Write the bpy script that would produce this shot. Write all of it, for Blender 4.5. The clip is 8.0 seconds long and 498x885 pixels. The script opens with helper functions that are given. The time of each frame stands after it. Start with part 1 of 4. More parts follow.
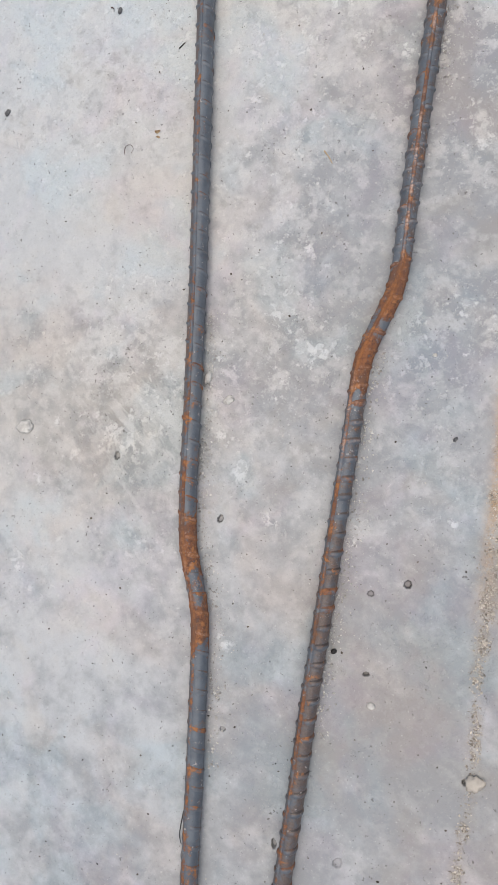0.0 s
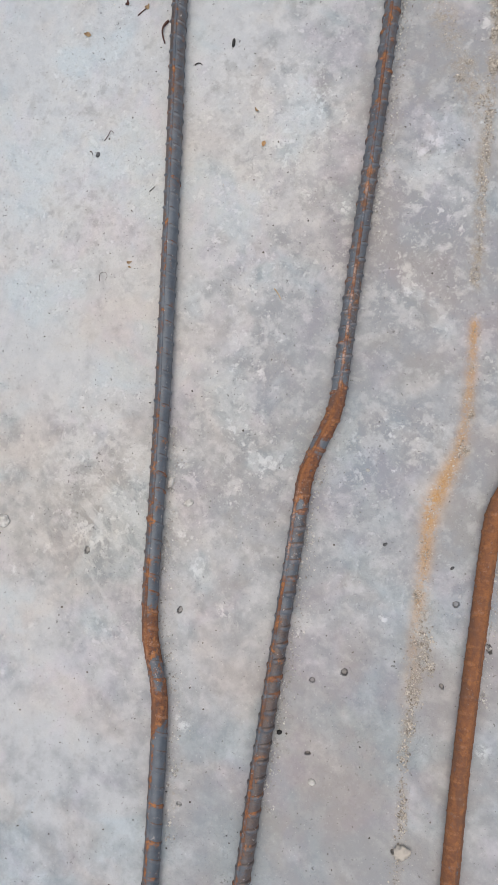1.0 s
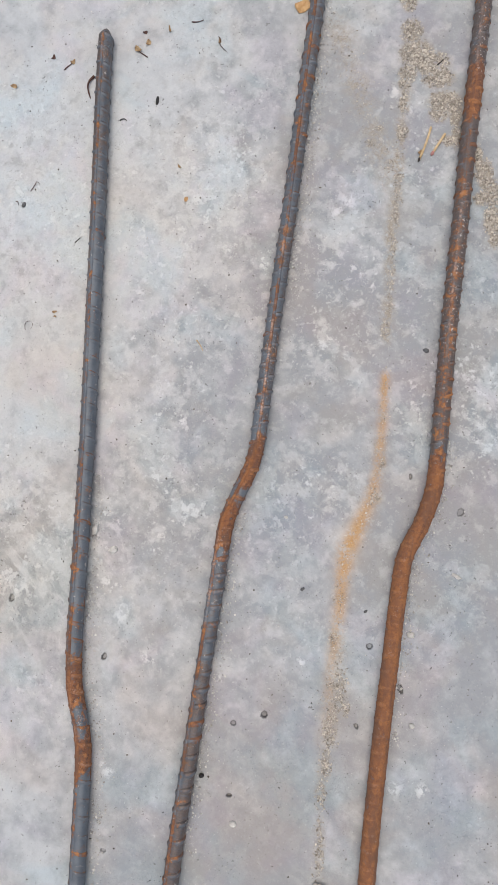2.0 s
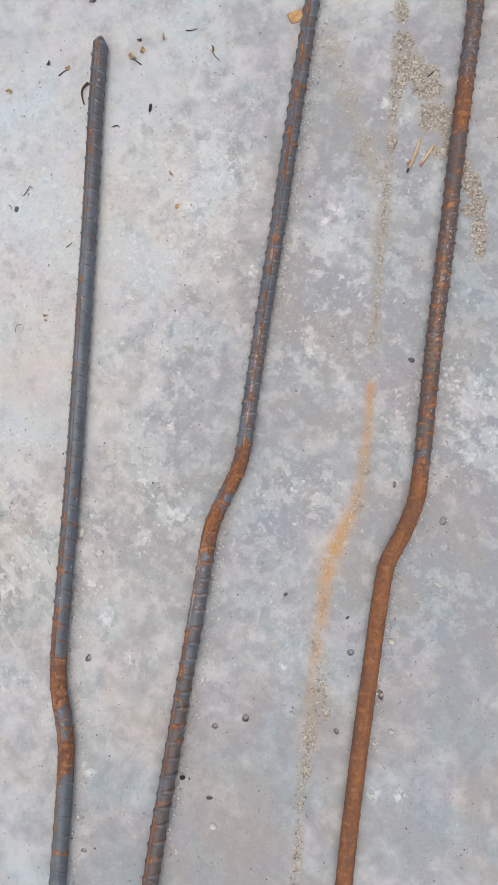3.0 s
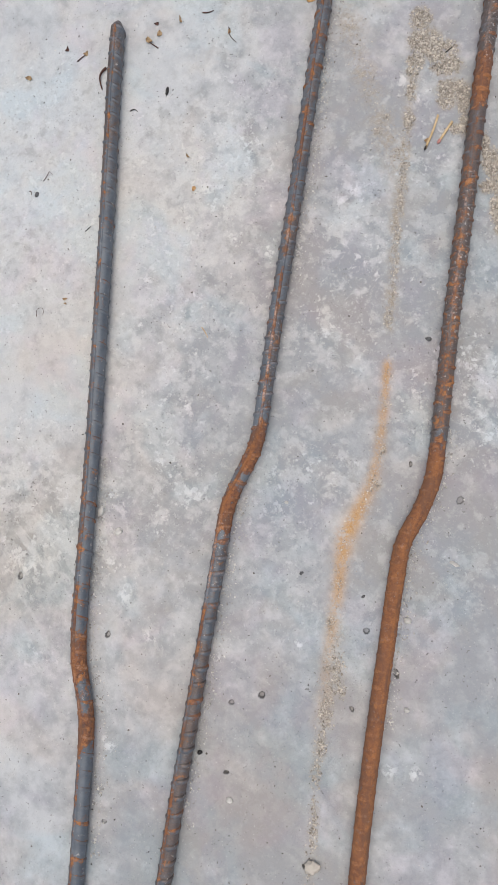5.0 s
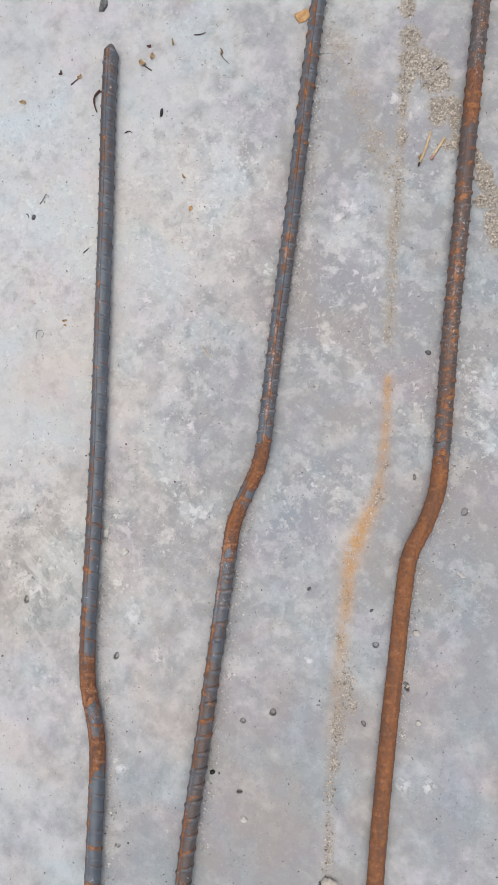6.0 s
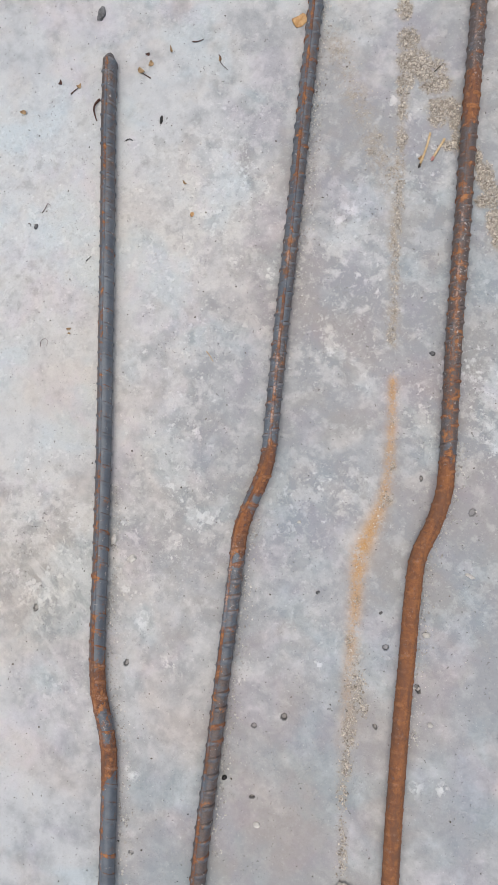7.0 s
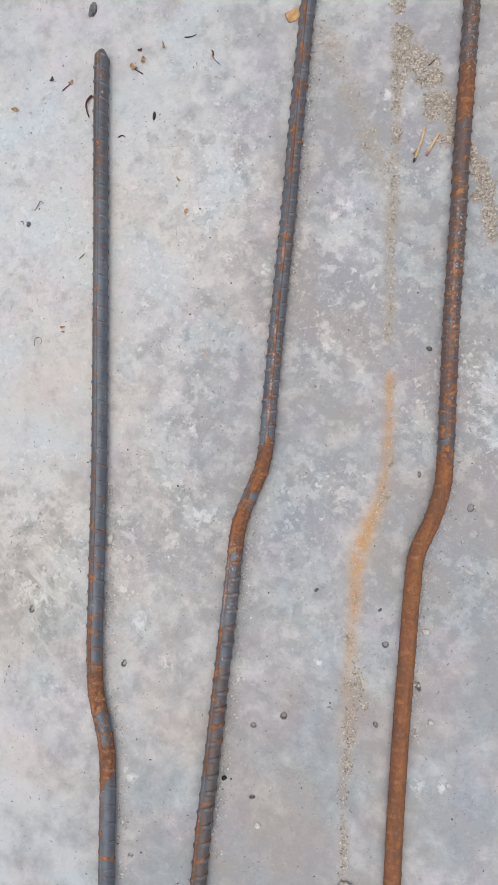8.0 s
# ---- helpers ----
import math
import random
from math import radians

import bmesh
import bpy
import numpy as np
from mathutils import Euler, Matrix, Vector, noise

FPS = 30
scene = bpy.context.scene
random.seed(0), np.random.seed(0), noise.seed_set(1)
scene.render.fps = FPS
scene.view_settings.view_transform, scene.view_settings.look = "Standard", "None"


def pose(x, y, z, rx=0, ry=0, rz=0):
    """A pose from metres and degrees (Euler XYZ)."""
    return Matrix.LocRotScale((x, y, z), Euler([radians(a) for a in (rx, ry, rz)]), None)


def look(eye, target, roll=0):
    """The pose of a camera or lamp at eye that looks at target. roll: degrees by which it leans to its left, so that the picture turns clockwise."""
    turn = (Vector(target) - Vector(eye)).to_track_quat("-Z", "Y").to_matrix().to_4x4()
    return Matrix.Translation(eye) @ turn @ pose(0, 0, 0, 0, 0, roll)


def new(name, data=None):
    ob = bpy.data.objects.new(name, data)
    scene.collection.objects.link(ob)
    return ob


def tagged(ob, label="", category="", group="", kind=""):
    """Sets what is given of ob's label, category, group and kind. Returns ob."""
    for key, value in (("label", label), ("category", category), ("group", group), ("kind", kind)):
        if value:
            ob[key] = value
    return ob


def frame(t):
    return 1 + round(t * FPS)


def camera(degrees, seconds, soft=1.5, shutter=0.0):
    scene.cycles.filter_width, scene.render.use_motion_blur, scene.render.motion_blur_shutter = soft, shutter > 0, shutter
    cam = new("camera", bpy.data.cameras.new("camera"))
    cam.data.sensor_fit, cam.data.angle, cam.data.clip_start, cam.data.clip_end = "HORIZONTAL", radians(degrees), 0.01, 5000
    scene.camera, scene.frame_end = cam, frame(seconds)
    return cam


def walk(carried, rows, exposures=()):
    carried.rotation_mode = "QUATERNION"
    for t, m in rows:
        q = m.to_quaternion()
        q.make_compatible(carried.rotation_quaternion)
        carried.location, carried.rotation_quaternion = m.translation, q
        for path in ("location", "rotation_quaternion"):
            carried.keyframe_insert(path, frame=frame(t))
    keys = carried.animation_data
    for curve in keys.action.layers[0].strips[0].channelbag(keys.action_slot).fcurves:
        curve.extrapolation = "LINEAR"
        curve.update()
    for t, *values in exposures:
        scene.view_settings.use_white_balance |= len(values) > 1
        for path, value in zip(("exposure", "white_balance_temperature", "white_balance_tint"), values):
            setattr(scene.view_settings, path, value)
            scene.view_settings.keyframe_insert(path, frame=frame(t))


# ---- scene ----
cam = camera(46.0, 8.0)
PATH = [
    (0, (0.154, 0.079, 0.69), (-0.277, 0.119, -1.263), -83.7),
    (0.3, (0.144, 0.098, 0.707), (-0.246, 0.152, -1.254), -81.0),
    (0.5, (0.147, 0.121, 0.73), (-0.257, 0.178, -1.228), -80.8),
    (0.8, (0.151, 0.145, 0.765), (-0.209, 0.252, -1.2), -72.5),
    (1, (0.188, 0.177, 0.781), (-0.143, 0.307, -1.188), -67.3),
    (1.2, (0.208, 0.205, 0.786), (-0.068, 0.371, -1.188), -58.4),
    (1.5, (0.221, 0.226, 0.799), (-0.021, 0.403, -1.179), -54.1),
    (1.8, (0.244, 0.232, 0.797), (0.047, 0.403, -1.186), -48.8),
    (2, (0.248, 0.23, 0.8), (0.037, 0.393, -1.182), -51.6),
    (2.2, (0.265, 0.237, 0.806), (0.03, 0.384, -1.175), -56.3),
    (3.3, (0.269, 0.238, 0.806), (0.06, 0.405, -1.176), -50.0),
    (3.5, (0.264, 0.234, 0.808), (0.019, 0.383, -1.171), -57.9),
    (4, (0.269, 0.229, 0.814), (0.003, 0.355, -1.164), -63.8),
    (4.5, (0.278, 0.219, 0.812), (0.007, 0.341, -1.166), -64.1),
    (4.7, (0.279, 0.216, 0.808), (-0.01, 0.345, -1.167), -64.1),
    (5.8, (0.267, 0.23, 0.814), (-0.007, 0.389, -1.161), -59.6),
    (6, (0.262, 0.232, 0.815), (0.001, 0.397, -1.161), -57.7),
    (6.5, (0.256, 0.236, 0.81), (0.006, 0.432, -1.164), -53.2),
    (7, (0.26, 0.235, 0.816), (-0.015, 0.408, -1.158), -58.9),
    (7.5, (0.258, 0.233, 0.812), (-0.006, 0.407, -1.163), -58.2),
    (8, (0.257, 0.231, 0.81), (-0.002, 0.406, -1.166), -57.6),
]
walk(cam, [(t, look(eye, target, roll)) for t, eye, target, roll in PATH], [(0.0, 0.30, 6850, 8), (0.5, 0.31, 6850, 8), (1.0, 0.22, 6850, 8), (1.5, 0.30, 6850, 8), (8.0, 0.32, 6850, 8)])

# ---- light ----
SUN_TURN, SUN_HEIGHT = 80.0, 87.0
world = bpy.data.worlds.new("sky")
scene.world = world
world.use_nodes = True
wt = world.node_tree
sky = wt.nodes.new("ShaderNodeTexSky")
sky.sky_type = "NISHITA"
sky.sun_disc = False
sky.sun_elevation, sky.sun_rotation = radians(SUN_HEIGHT), radians(-SUN_TURN)
sky.dust_density, sky.air_density = 3.0, 1.0
wt.links.new(sky.outputs[0], wt.nodes["Background"].inputs[0])
wt.nodes["Background"].inputs[1].default_value = 0.10
lamp = bpy.data.lights.new("sun", "SUN")
lamp.energy, lamp.angle, lamp.color = 1.4, radians(90), (1.0, 0.95, 0.88)
sun = new("sun", lamp)
a, e = radians(SUN_TURN), radians(SUN_HEIGHT)
sun.matrix_world = look((-3 * math.sin(a) * math.cos(e), 3 * math.cos(a) * math.cos(e), 3 * math.sin(e)), (0, 0, 0))


# ---- materials ----
def material(name):
    m = bpy.data.materials.new(name)
    m.use_nodes = True
    return m, m.node_tree, m.node_tree.nodes["Principled BSDF"]


def node(nt, kind, **values):
    n = nt.nodes.new(kind)
    for key, value in values.items():
        n.inputs[key.replace("_", " ")].default_value = value
    return n


def noise_node(nt, coord, scale, detail=5.0, rough=0.6, distort=0.0):
    n = node(nt, "ShaderNodeTexNoise", Scale=scale, Detail=detail, Roughness=rough, Distortion=distort)
    nt.links.new(coord, n.inputs["Vector"])
    return n.outputs["Fac"]


def span(nt, value, lo, hi, a=0.0, b=1.0, smooth=True):
    n = nt.nodes.new("ShaderNodeMapRange")
    if smooth:
        n.interpolation_type = "SMOOTHSTEP"
    for i, v in enumerate((lo, hi, a, b)):
        n.inputs[i + 1].default_value = v
    nt.links.new(value, n.inputs[0])
    return n.outputs[0]


def maths(nt, op, a, b):
    n = nt.nodes.new("ShaderNodeMath")
    n.operation = op
    for i, v in enumerate((a, b)):
        if isinstance(v, (int, float)):
            n.inputs[i].default_value = v
        else:
            nt.links.new(v, n.inputs[i])
    return n.outputs[0]


def mixed(nt, fac, a, b, blend="MIX"):
    n = nt.nodes.new("ShaderNodeMix")
    n.data_type, n.blend_type = "RGBA", blend
    for i, v in ((0, fac), (6, a), (7, b)):
        if isinstance(v, (int, float)):
            n.inputs[i].default_value = v
        elif isinstance(v, tuple):
            n.inputs[i].default_value = (*v, 1.0)
        else:
            nt.links.new(v, n.inputs[i])
    return n.outputs[2]


def attribute(nt, name):
    n = nt.nodes.new("ShaderNodeAttribute")
    n.attribute_name = name
    return n.outputs["Fac"]


def bumped(nt, shader, height, strength, distance, before=None):
    n = node(nt, "ShaderNodeBump", Strength=strength, Distance=distance)
    nt.links.new(height, n.inputs["Height"])
    if before:
        nt.links.new(before, n.inputs["Normal"])
    nt.links.new(n.outputs[0], shader.inputs["Normal"])
    return n.outputs[0]


def concrete_material():
    m, nt, sh = material("trowelled concrete")
    turned = nt.nodes.new("ShaderNodeMapping")
    turned.inputs["Rotation"].default_value, turned.inputs["Location"].default_value = (0.62, 0.41, 0.9), (3.17, 1.71, 0.43)
    nt.links.new(nt.nodes.new("ShaderNodeTexCoord").outputs["Object"], turned.inputs["Vector"])
    co = turned.outputs[0]
    tone, scabs = attribute(nt, "tone"), attribute(nt, "scabs")
    big = noise_node(nt, co, 5.0, 3, 0.5)
    blot = noise_node(nt, co, 26.0, 4, 0.55, 0.25)
    small = noise_node(nt, co, 65.0, 4, 0.6, 0.15)
    fine = noise_node(nt, co, 150.0, 5, 0.6)
    grain = noise_node(nt, co, 700.0, 3, 0.6)
    # soft clouds of lighter and darker cement
    value = maths(nt, "ADD", maths(nt, "MULTIPLY", big, 0.22), maths(nt, "MULTIPLY", blot, 0.46))
    value = maths(nt, "ADD", value, maths(nt, "MULTIPLY", small, 0.22))
    value = maths(nt, "ADD", value, maths(nt, "MULTIPLY", fine, 0.10))
    # TONES makes broad areas paler or darker, mostly darker towards +x
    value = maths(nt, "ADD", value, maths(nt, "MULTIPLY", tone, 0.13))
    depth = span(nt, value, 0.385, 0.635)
    col = mixed(nt, depth, (0.325, 0.335, 0.35), (0.55, 0.555, 0.56))
    hue = noise_node(nt, co, 11.0, 4, 0.55, 0.4)
    warm = maths(nt, "MAXIMUM", span(nt, hue, 0.50, 0.66, 0.0, 0.45), maths(nt, "MULTIPLY", attribute(nt, "warm"), span(nt, blot, 0.35, 0.6, 0.5, 1.0)))
    col = mixed(nt, warm, col, mixed(nt, depth, (0.37, 0.34, 0.305), (0.60, 0.565, 0.52)))
    lilac = span(nt, noise_node(nt, co, 7.0, 3, 0.5, 0.5), 0.47, 0.64, 0.0, 0.45)
    col = mixed(nt, lilac, col, mixed(nt, depth, (0.355, 0.335, 0.355), (0.56, 0.54, 0.56)))
    cool = span(nt, noise_node(nt, co, 9.0, 4, 0.55, 0.3), 0.52, 0.66, 0.0, 0.5)
    col = mixed(nt, cool, col, mixed(nt, depth, (0.31, 0.34, 0.355), (0.53, 0.57, 0.59)))
    # thin bloom of lime: pale islands with soft rims, broken up by their grain
    area = noise_node(nt, co, 9.0, 3, 0.5)
    shift = maths(nt, "MULTIPLY", maths(nt, "SUBTRACT", area, 0.5), 0.5)
    bloom = maths(nt, "ADD", noise_node(nt, co, 44.0, 6, 0.60, 0.15), shift)
    bloom = span(nt, maths(nt, "ADD", bloom, maths(nt, "MULTIPLY", tone, 0.03)), 0.455, 0.585, 0.0, 0.85)
    bloom = maths(nt, "MULTIPLY", maths(nt, "MULTIPLY", bloom, scabs), span(nt, fine, 0.34, 0.56, 0.45, 1.0))
    col = mixed(nt, bloom, col, (0.66, 0.655, 0.645))
    # crusts of laitance with crisp, broken rims, in clusters and as single scabs
    flake_ = noise_node(nt, co, 105.0, 6, 0.64, 0.1)
    near = maths(nt, "ADD", maths(nt, "MULTIPLY", shift, 0.7), maths(nt, "MULTIPLY", attribute(nt, "crust"), 0.13))
    near = maths(nt, "ADD", near, maths(nt, "MULTIPLY", scabs, 0.05))
    scab = span(nt, maths(nt, "ADD", flake_, near), 0.60, 0.70)
    col = mixed(nt, maths(nt, "MULTIPLY", scab, maths(nt, "MAXIMUM", span(nt, scabs, 0.15, 0.8, 0.10, 0.8), maths(nt, "MULTIPLY", attribute(nt, "crust"), 0.95))), col, mixed(nt, fine, (0.62, 0.62, 0.615), (0.80, 0.795, 0.785)))
    # worn hollows where the skin has come off, grey and dirty
    hollow = maths(nt, "SUBTRACT", noise_node(nt, co, 58.0, 6, 0.64, 0.1), maths(nt, "MULTIPLY", shift, 0.5))
    hollow = maths(nt, "MULTIPLY", span(nt, hollow, 0.55, 0.70, 0.0, 0.42), span(nt, scabs, 0.45, 0.85, 0.45, 1.0))
    col = mixed(nt, hollow, col, (0.29, 0.285, 0.28))
    mottle = noise_node(nt, co, 150.0, 6, 0.68, 0.1)
    rough = span(nt, scabs, 0.3, 0.9, 0.25, 1.0)
    col = mixed(nt, maths(nt, "MULTIPLY", rough, span(nt, mottle, 0.53, 0.66, 0.0, 0.34)), col, (0.33, 0.325, 0.32))
    col = mixed(nt, maths(nt, "MULTIPLY", rough, span(nt, mottle, 0.46, 0.35, 0.0, 0.38)), col, (0.72, 0.72, 0.71))
    # long pale strokes left by the float
    stroke = nt.nodes.new("ShaderNodeMapping")
    stroke.vector_type = "TEXTURE"
    stroke.inputs["Rotation"].default_value, stroke.inputs["Scale"].default_value = (0.0, 0.0, radians(42)), (1.0, 4.0, 1.0)
    stroke.inputs["Location"].default_value = (0.3, 0.8, 0.57)
    nt.links.new(turned.inputs["Vector"].links[0].from_socket, stroke.inputs["Vector"])
    floated = span(nt, noise_node(nt, stroke.outputs[0], 62.0, 5, 0.6, 0.3), 0.53, 0.64, 0.0, 0.55)
    col = mixed(nt, maths(nt, "MULTIPLY", floated, attribute(nt, "streaks")), col, (0.68, 0.675, 0.665))
    # pinholes, singly and in clusters, with painted shade inside, and dark and white specks
    holes = maths(nt, "SUBTRACT", noise_node(nt, co, 230.0, 3, 0.5), maths(nt, "MULTIPLY", attribute(nt, "pocks"), 0.085))
    holes = maths(nt, "SUBTRACT", holes, maths(nt, "MULTIPLY", span(nt, noise_node(nt, co, 17.0, 3, 0.6), 0.54, 0.68), 0.03))
    pin = span(nt, holes, 0.315, 0.265)
    col = mixed(nt, maths(nt, "MULTIPLY", pin, 0.75), col, (0.17, 0.16, 0.15))
    flecks = span(nt, noise_node(nt, co, 300.0, 4, 0.65), 0.63, 0.72, 0.0, 0.45)
    col = mixed(nt, flecks, col, (0.74, 0.74, 0.73))
    dots = span(nt, noise_node(nt, co, 390.0, 2, 0.5), 0.28, 0.23, 0.0, 0.6)
    col = mixed(nt, dots, col, (0.15, 0.14, 0.13))
    col = mixed(nt, span(nt, grain, 0.3, 0.7, 0.0, 0.12), col, (0.28, 0.28, 0.29))
    # faint tints of the cement, from patch to patch
    tints = ((7.0, 0.48, 0.64, (1.025, 0.992, 0.95)), (9.0, 0.48, 0.64, (0.955, 1.0, 1.02)), (12.0, 0.50, 0.66, (1.012, 0.982, 1.015)))
    for size, lo, hi, shade in tints:
        col = mixed(nt, span(nt, noise_node(nt, co, size, 4, 0.55, 0.4), lo, hi), col, shade, "MULTIPLY")
    col = mixed(nt, maths(nt, "MULTIPLY", attribute(nt, "warm"), 0.9), col, (1.02, 0.96, 0.88), "MULTIPLY")
    col = mixed(nt, attribute(nt, "cool"), col, (0.95, 0.995, 1.025), "MULTIPLY")
    # tan dust and rust left by bars that lay here
    ragged = span(nt, noise_node(nt, co, 140.0, 6, 0.68), 0.32, 0.60)
    dust = maths(nt, "MINIMUM", maths(nt, "MULTIPLY", attribute(nt, "dust"), ragged), 0.95)
    col = mixed(nt, dust, col, mixed(nt, span(nt, grain, 0.35, 0.65), (0.28, 0.242, 0.20), (0.47, 0.415, 0.345)))
    worn = maths(nt, "ADD", noise_node(nt, co, 45.0, 6, 0.66), maths(nt, "MULTIPLY", noise_node(nt, co, 300.0, 5, 0.7), 1.1))
    rust = maths(nt, "MULTIPLY", attribute(nt, "rust"), span(nt, worn, 0.80, 1.14, 0.28, 1.0))
    col = mixed(nt, rust, col, mixed(nt, span(nt, grain, 0.35, 0.65), (0.46, 0.24, 0.085), (0.60, 0.36, 0.15)))
    # shade of the pits, mixed into the floor colour as near black
    col = mixed(nt, attribute(nt, "pit_shade"), col, mixed(nt, span(nt, fine, 0.4, 0.62), (0.045, 0.042, 0.040), (0.16, 0.155, 0.15)))
    nt.links.new(col, sh.inputs["Base Color"])
    nt.links.new(span(nt, blot, 0.3, 0.7, 0.60, 0.85), sh.inputs["Roughness"])
    sh.inputs["Specular IOR Level"].default_value = 0.35
    relief = maths(nt, "SUBTRACT", maths(nt, "ADD", maths(nt, "MULTIPLY", scab, 0.8), maths(nt, "MULTIPLY", bloom, 0.4)), maths(nt, "ADD", hollow, maths(nt, "MULTIPLY", pin, 1.2)))
    first = bumped(nt, sh, fine, 0.35, 0.003)
    second = bumped(nt, sh, relief, 0.6, 0.001, first)
    bumped(nt, sh, grain, 0.35, 0.0006, second)
    return m


def steel_material():
    m, nt, sh = material("rusting mill scale")
    co = nt.nodes.new("ShaderNodeTexCoord").outputs["Object"]
    stretch = nt.nodes.new("ShaderNodeMapping")
    stretch.inputs["Scale"].default_value = (1.0, 0.3, 1.0)
    nt.links.new(co, stretch.inputs["Vector"])
    streak = noise_node(nt, stretch.outputs[0], 230.0, 6, 0.62, 0.3)
    rust, brown = attribute(nt, "rust"), attribute(nt, "brown")
    patch = noise_node(nt, co, 80.0, 7, 0.66, 0.5)
    speck = noise_node(nt, co, 480.0, 5, 0.65)
    tint = noise_node(nt, co, 34.0, 5, 0.6)
    scale = mixed(nt, span(nt, tint, 0.3, 0.7), (0.092, 0.108, 0.130), (0.145, 0.166, 0.192))
    scale = mixed(nt, span(nt, streak, 0.52, 0.75, 0.0, 0.5), scale, (0.17, 0.18, 0.195))
    dull = maths(nt, "ADD", brown, maths(nt, "MULTIPLY", maths(nt, "SUBTRACT", patch, 0.5), 1.9))
    scale = mixed(nt, span(nt, dull, 0.25, 0.70, 0.0, 0.9), scale, mixed(nt, span(nt, speck, 0.3, 0.7), (0.10, 0.072, 0.062), (0.15, 0.112, 0.096)))
    pock = noise_node(nt, co, 210.0, 6, 0.7)
    # strong brown goes almost black, which also shades one side of the ribs
    scale = mixed(nt, span(nt, brown, 0.72, 1.1, 0.0, 0.85), scale, (0.042, 0.035, 0.034))
    orange = mixed(nt, span(nt, pock, 0.36, 0.62), (0.115, 0.050, 0.032), (0.27, 0.108, 0.046))
    orange = mixed(nt, span(nt, tint, 0.44, 0.62, 0.0, 0.75), orange, (0.165, 0.080, 0.052))
    orange = mixed(nt, span(nt, patch, 0.53, 0.66, 0.0, 0.9), orange, (0.42, 0.175, 0.062))
    orange = mixed(nt, maths(nt, "MULTIPLY", span(nt, rust, 1.05, 1.45), span(nt, pock, 0.4, 0.6, 0.3, 0.8)), orange, (0.38, 0.155, 0.052))
    # darker bands drawn out along the bar, and grey skin showing through
    band = noise_node(nt, stretch.outputs[0], 75.0, 5, 0.6, 0.4)
    orange = mixed(nt, span(nt, band, 0.53, 0.66, 0.0, 0.75), orange, (0.125, 0.072, 0.052))
    orange = mixed(nt, span(nt, noise_node(nt, co, 120.0, 4, 0.6, 0.5), 0.62, 0.70, 0.0, 0.6), orange, (0.15, 0.125, 0.115))
    orange = mixed(nt, span(nt, rust, 1.02, 1.14, 0.0, 0.45), orange, mixed(nt, span(nt, band, 0.40, 0.60), (0.28, 0.108, 0.040), (0.20, 0.082, 0.038)))
    edge = maths(nt, "ADD", rust, maths(nt, "MULTIPLY", maths(nt, "SUBTRACT", patch, 0.5), 2.6))
    edge = maths(nt, "ADD", edge, maths(nt, "MULTIPLY", maths(nt, "SUBTRACT", pock, 0.5), 1.2))
    amount = span(nt, edge, 0.30, 0.80)
    col = mixed(nt, amount, scale, orange)
    # pale chips, with sparkle flecks painted in among them
    chip = span(nt, noise_node(nt, co, 170.0, 5, 0.7), 0.625, 0.67, 0.0, 0.8)
    col = mixed(nt, maths(nt, "MULTIPLY", chip, span(nt, amount, 0.0, 1.0, 1.0, 0.25)), col, (0.44, 0.40, 0.37))
    col = mixed(nt, maths(nt, "MULTIPLY", span(nt, speck, 0.40, 0.28, 0.0, 0.6), span(nt, amount, 0.0, 1.0, 1.0, 0.45)), col, (0.05, 0.042, 0.04))
    # worn pale seams and rib crests, their pinkish highlights put into the colour
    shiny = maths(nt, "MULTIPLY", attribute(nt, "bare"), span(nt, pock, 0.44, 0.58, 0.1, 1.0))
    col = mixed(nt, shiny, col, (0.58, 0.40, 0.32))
    # white sparkle painted as colour wherever glint is set
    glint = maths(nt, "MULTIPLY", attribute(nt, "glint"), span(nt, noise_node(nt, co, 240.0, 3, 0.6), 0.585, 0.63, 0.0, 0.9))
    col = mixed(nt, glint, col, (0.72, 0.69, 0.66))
    nt.links.new(col, sh.inputs["Base Color"])
    nt.links.new(span(nt, amount, 0.0, 1.0, 0.45, 0.85), sh.inputs["Roughness"])
    nt.links.new(span(nt, amount, 0.0, 1.0, 0.2, 0.0), sh.inputs["Metallic"])
    first = bumped(nt, sh, patch, 0.35, 0.0012)
    second = bumped(nt, sh, streak, 0.35, 0.0008, first)
    bumped(nt, sh, speck, 0.5, 0.0005, second)
    return m


def plain_material(name, dark, light, scale=60.0, rough=0.8, island=0.0):
    m, nt, sh = material(name)
    co = nt.nodes.new("ShaderNodeTexCoord").outputs["Object"]
    fac = span(nt, noise_node(nt, co, scale, 5, 0.65), 0.3, 0.7)
    if island:
        geo = nt.nodes.new("ShaderNodeNewGeometry").outputs["Random Per Island"]
        fac = maths(nt, "ADD", maths(nt, "MULTIPLY", fac, 1.0 - island), maths(nt, "MULTIPLY", geo, island))
    nt.links.new(mixed(nt, fac, dark, light), sh.inputs["Base Color"])
    sh.inputs["Roughness"].default_value = rough
    bumped(nt, sh, noise_node(nt, co, scale * 8, 4, 0.6), 0.4, 0.0006)
    return m


CONCRETE = concrete_material()
STEEL = steel_material()
SAND = plain_material("sand", (0.21, 0.180, 0.150), (0.76, 0.695, 0.61), 90, 0.9, 0.85)
GRIT = plain_material("grey grit", (0.26, 0.24, 0.22), (0.78, 0.76, 0.72), 90, 0.9, 0.8)
CRUMB = plain_material("dark crumbs", (0.03, 0.026, 0.022), (0.16, 0.13, 0.10), 90, 0.9, 0.8)
PALE = plain_material("pale mortar", (0.46, 0.44, 0.41), (0.70, 0.68, 0.64), 90, 0.9)
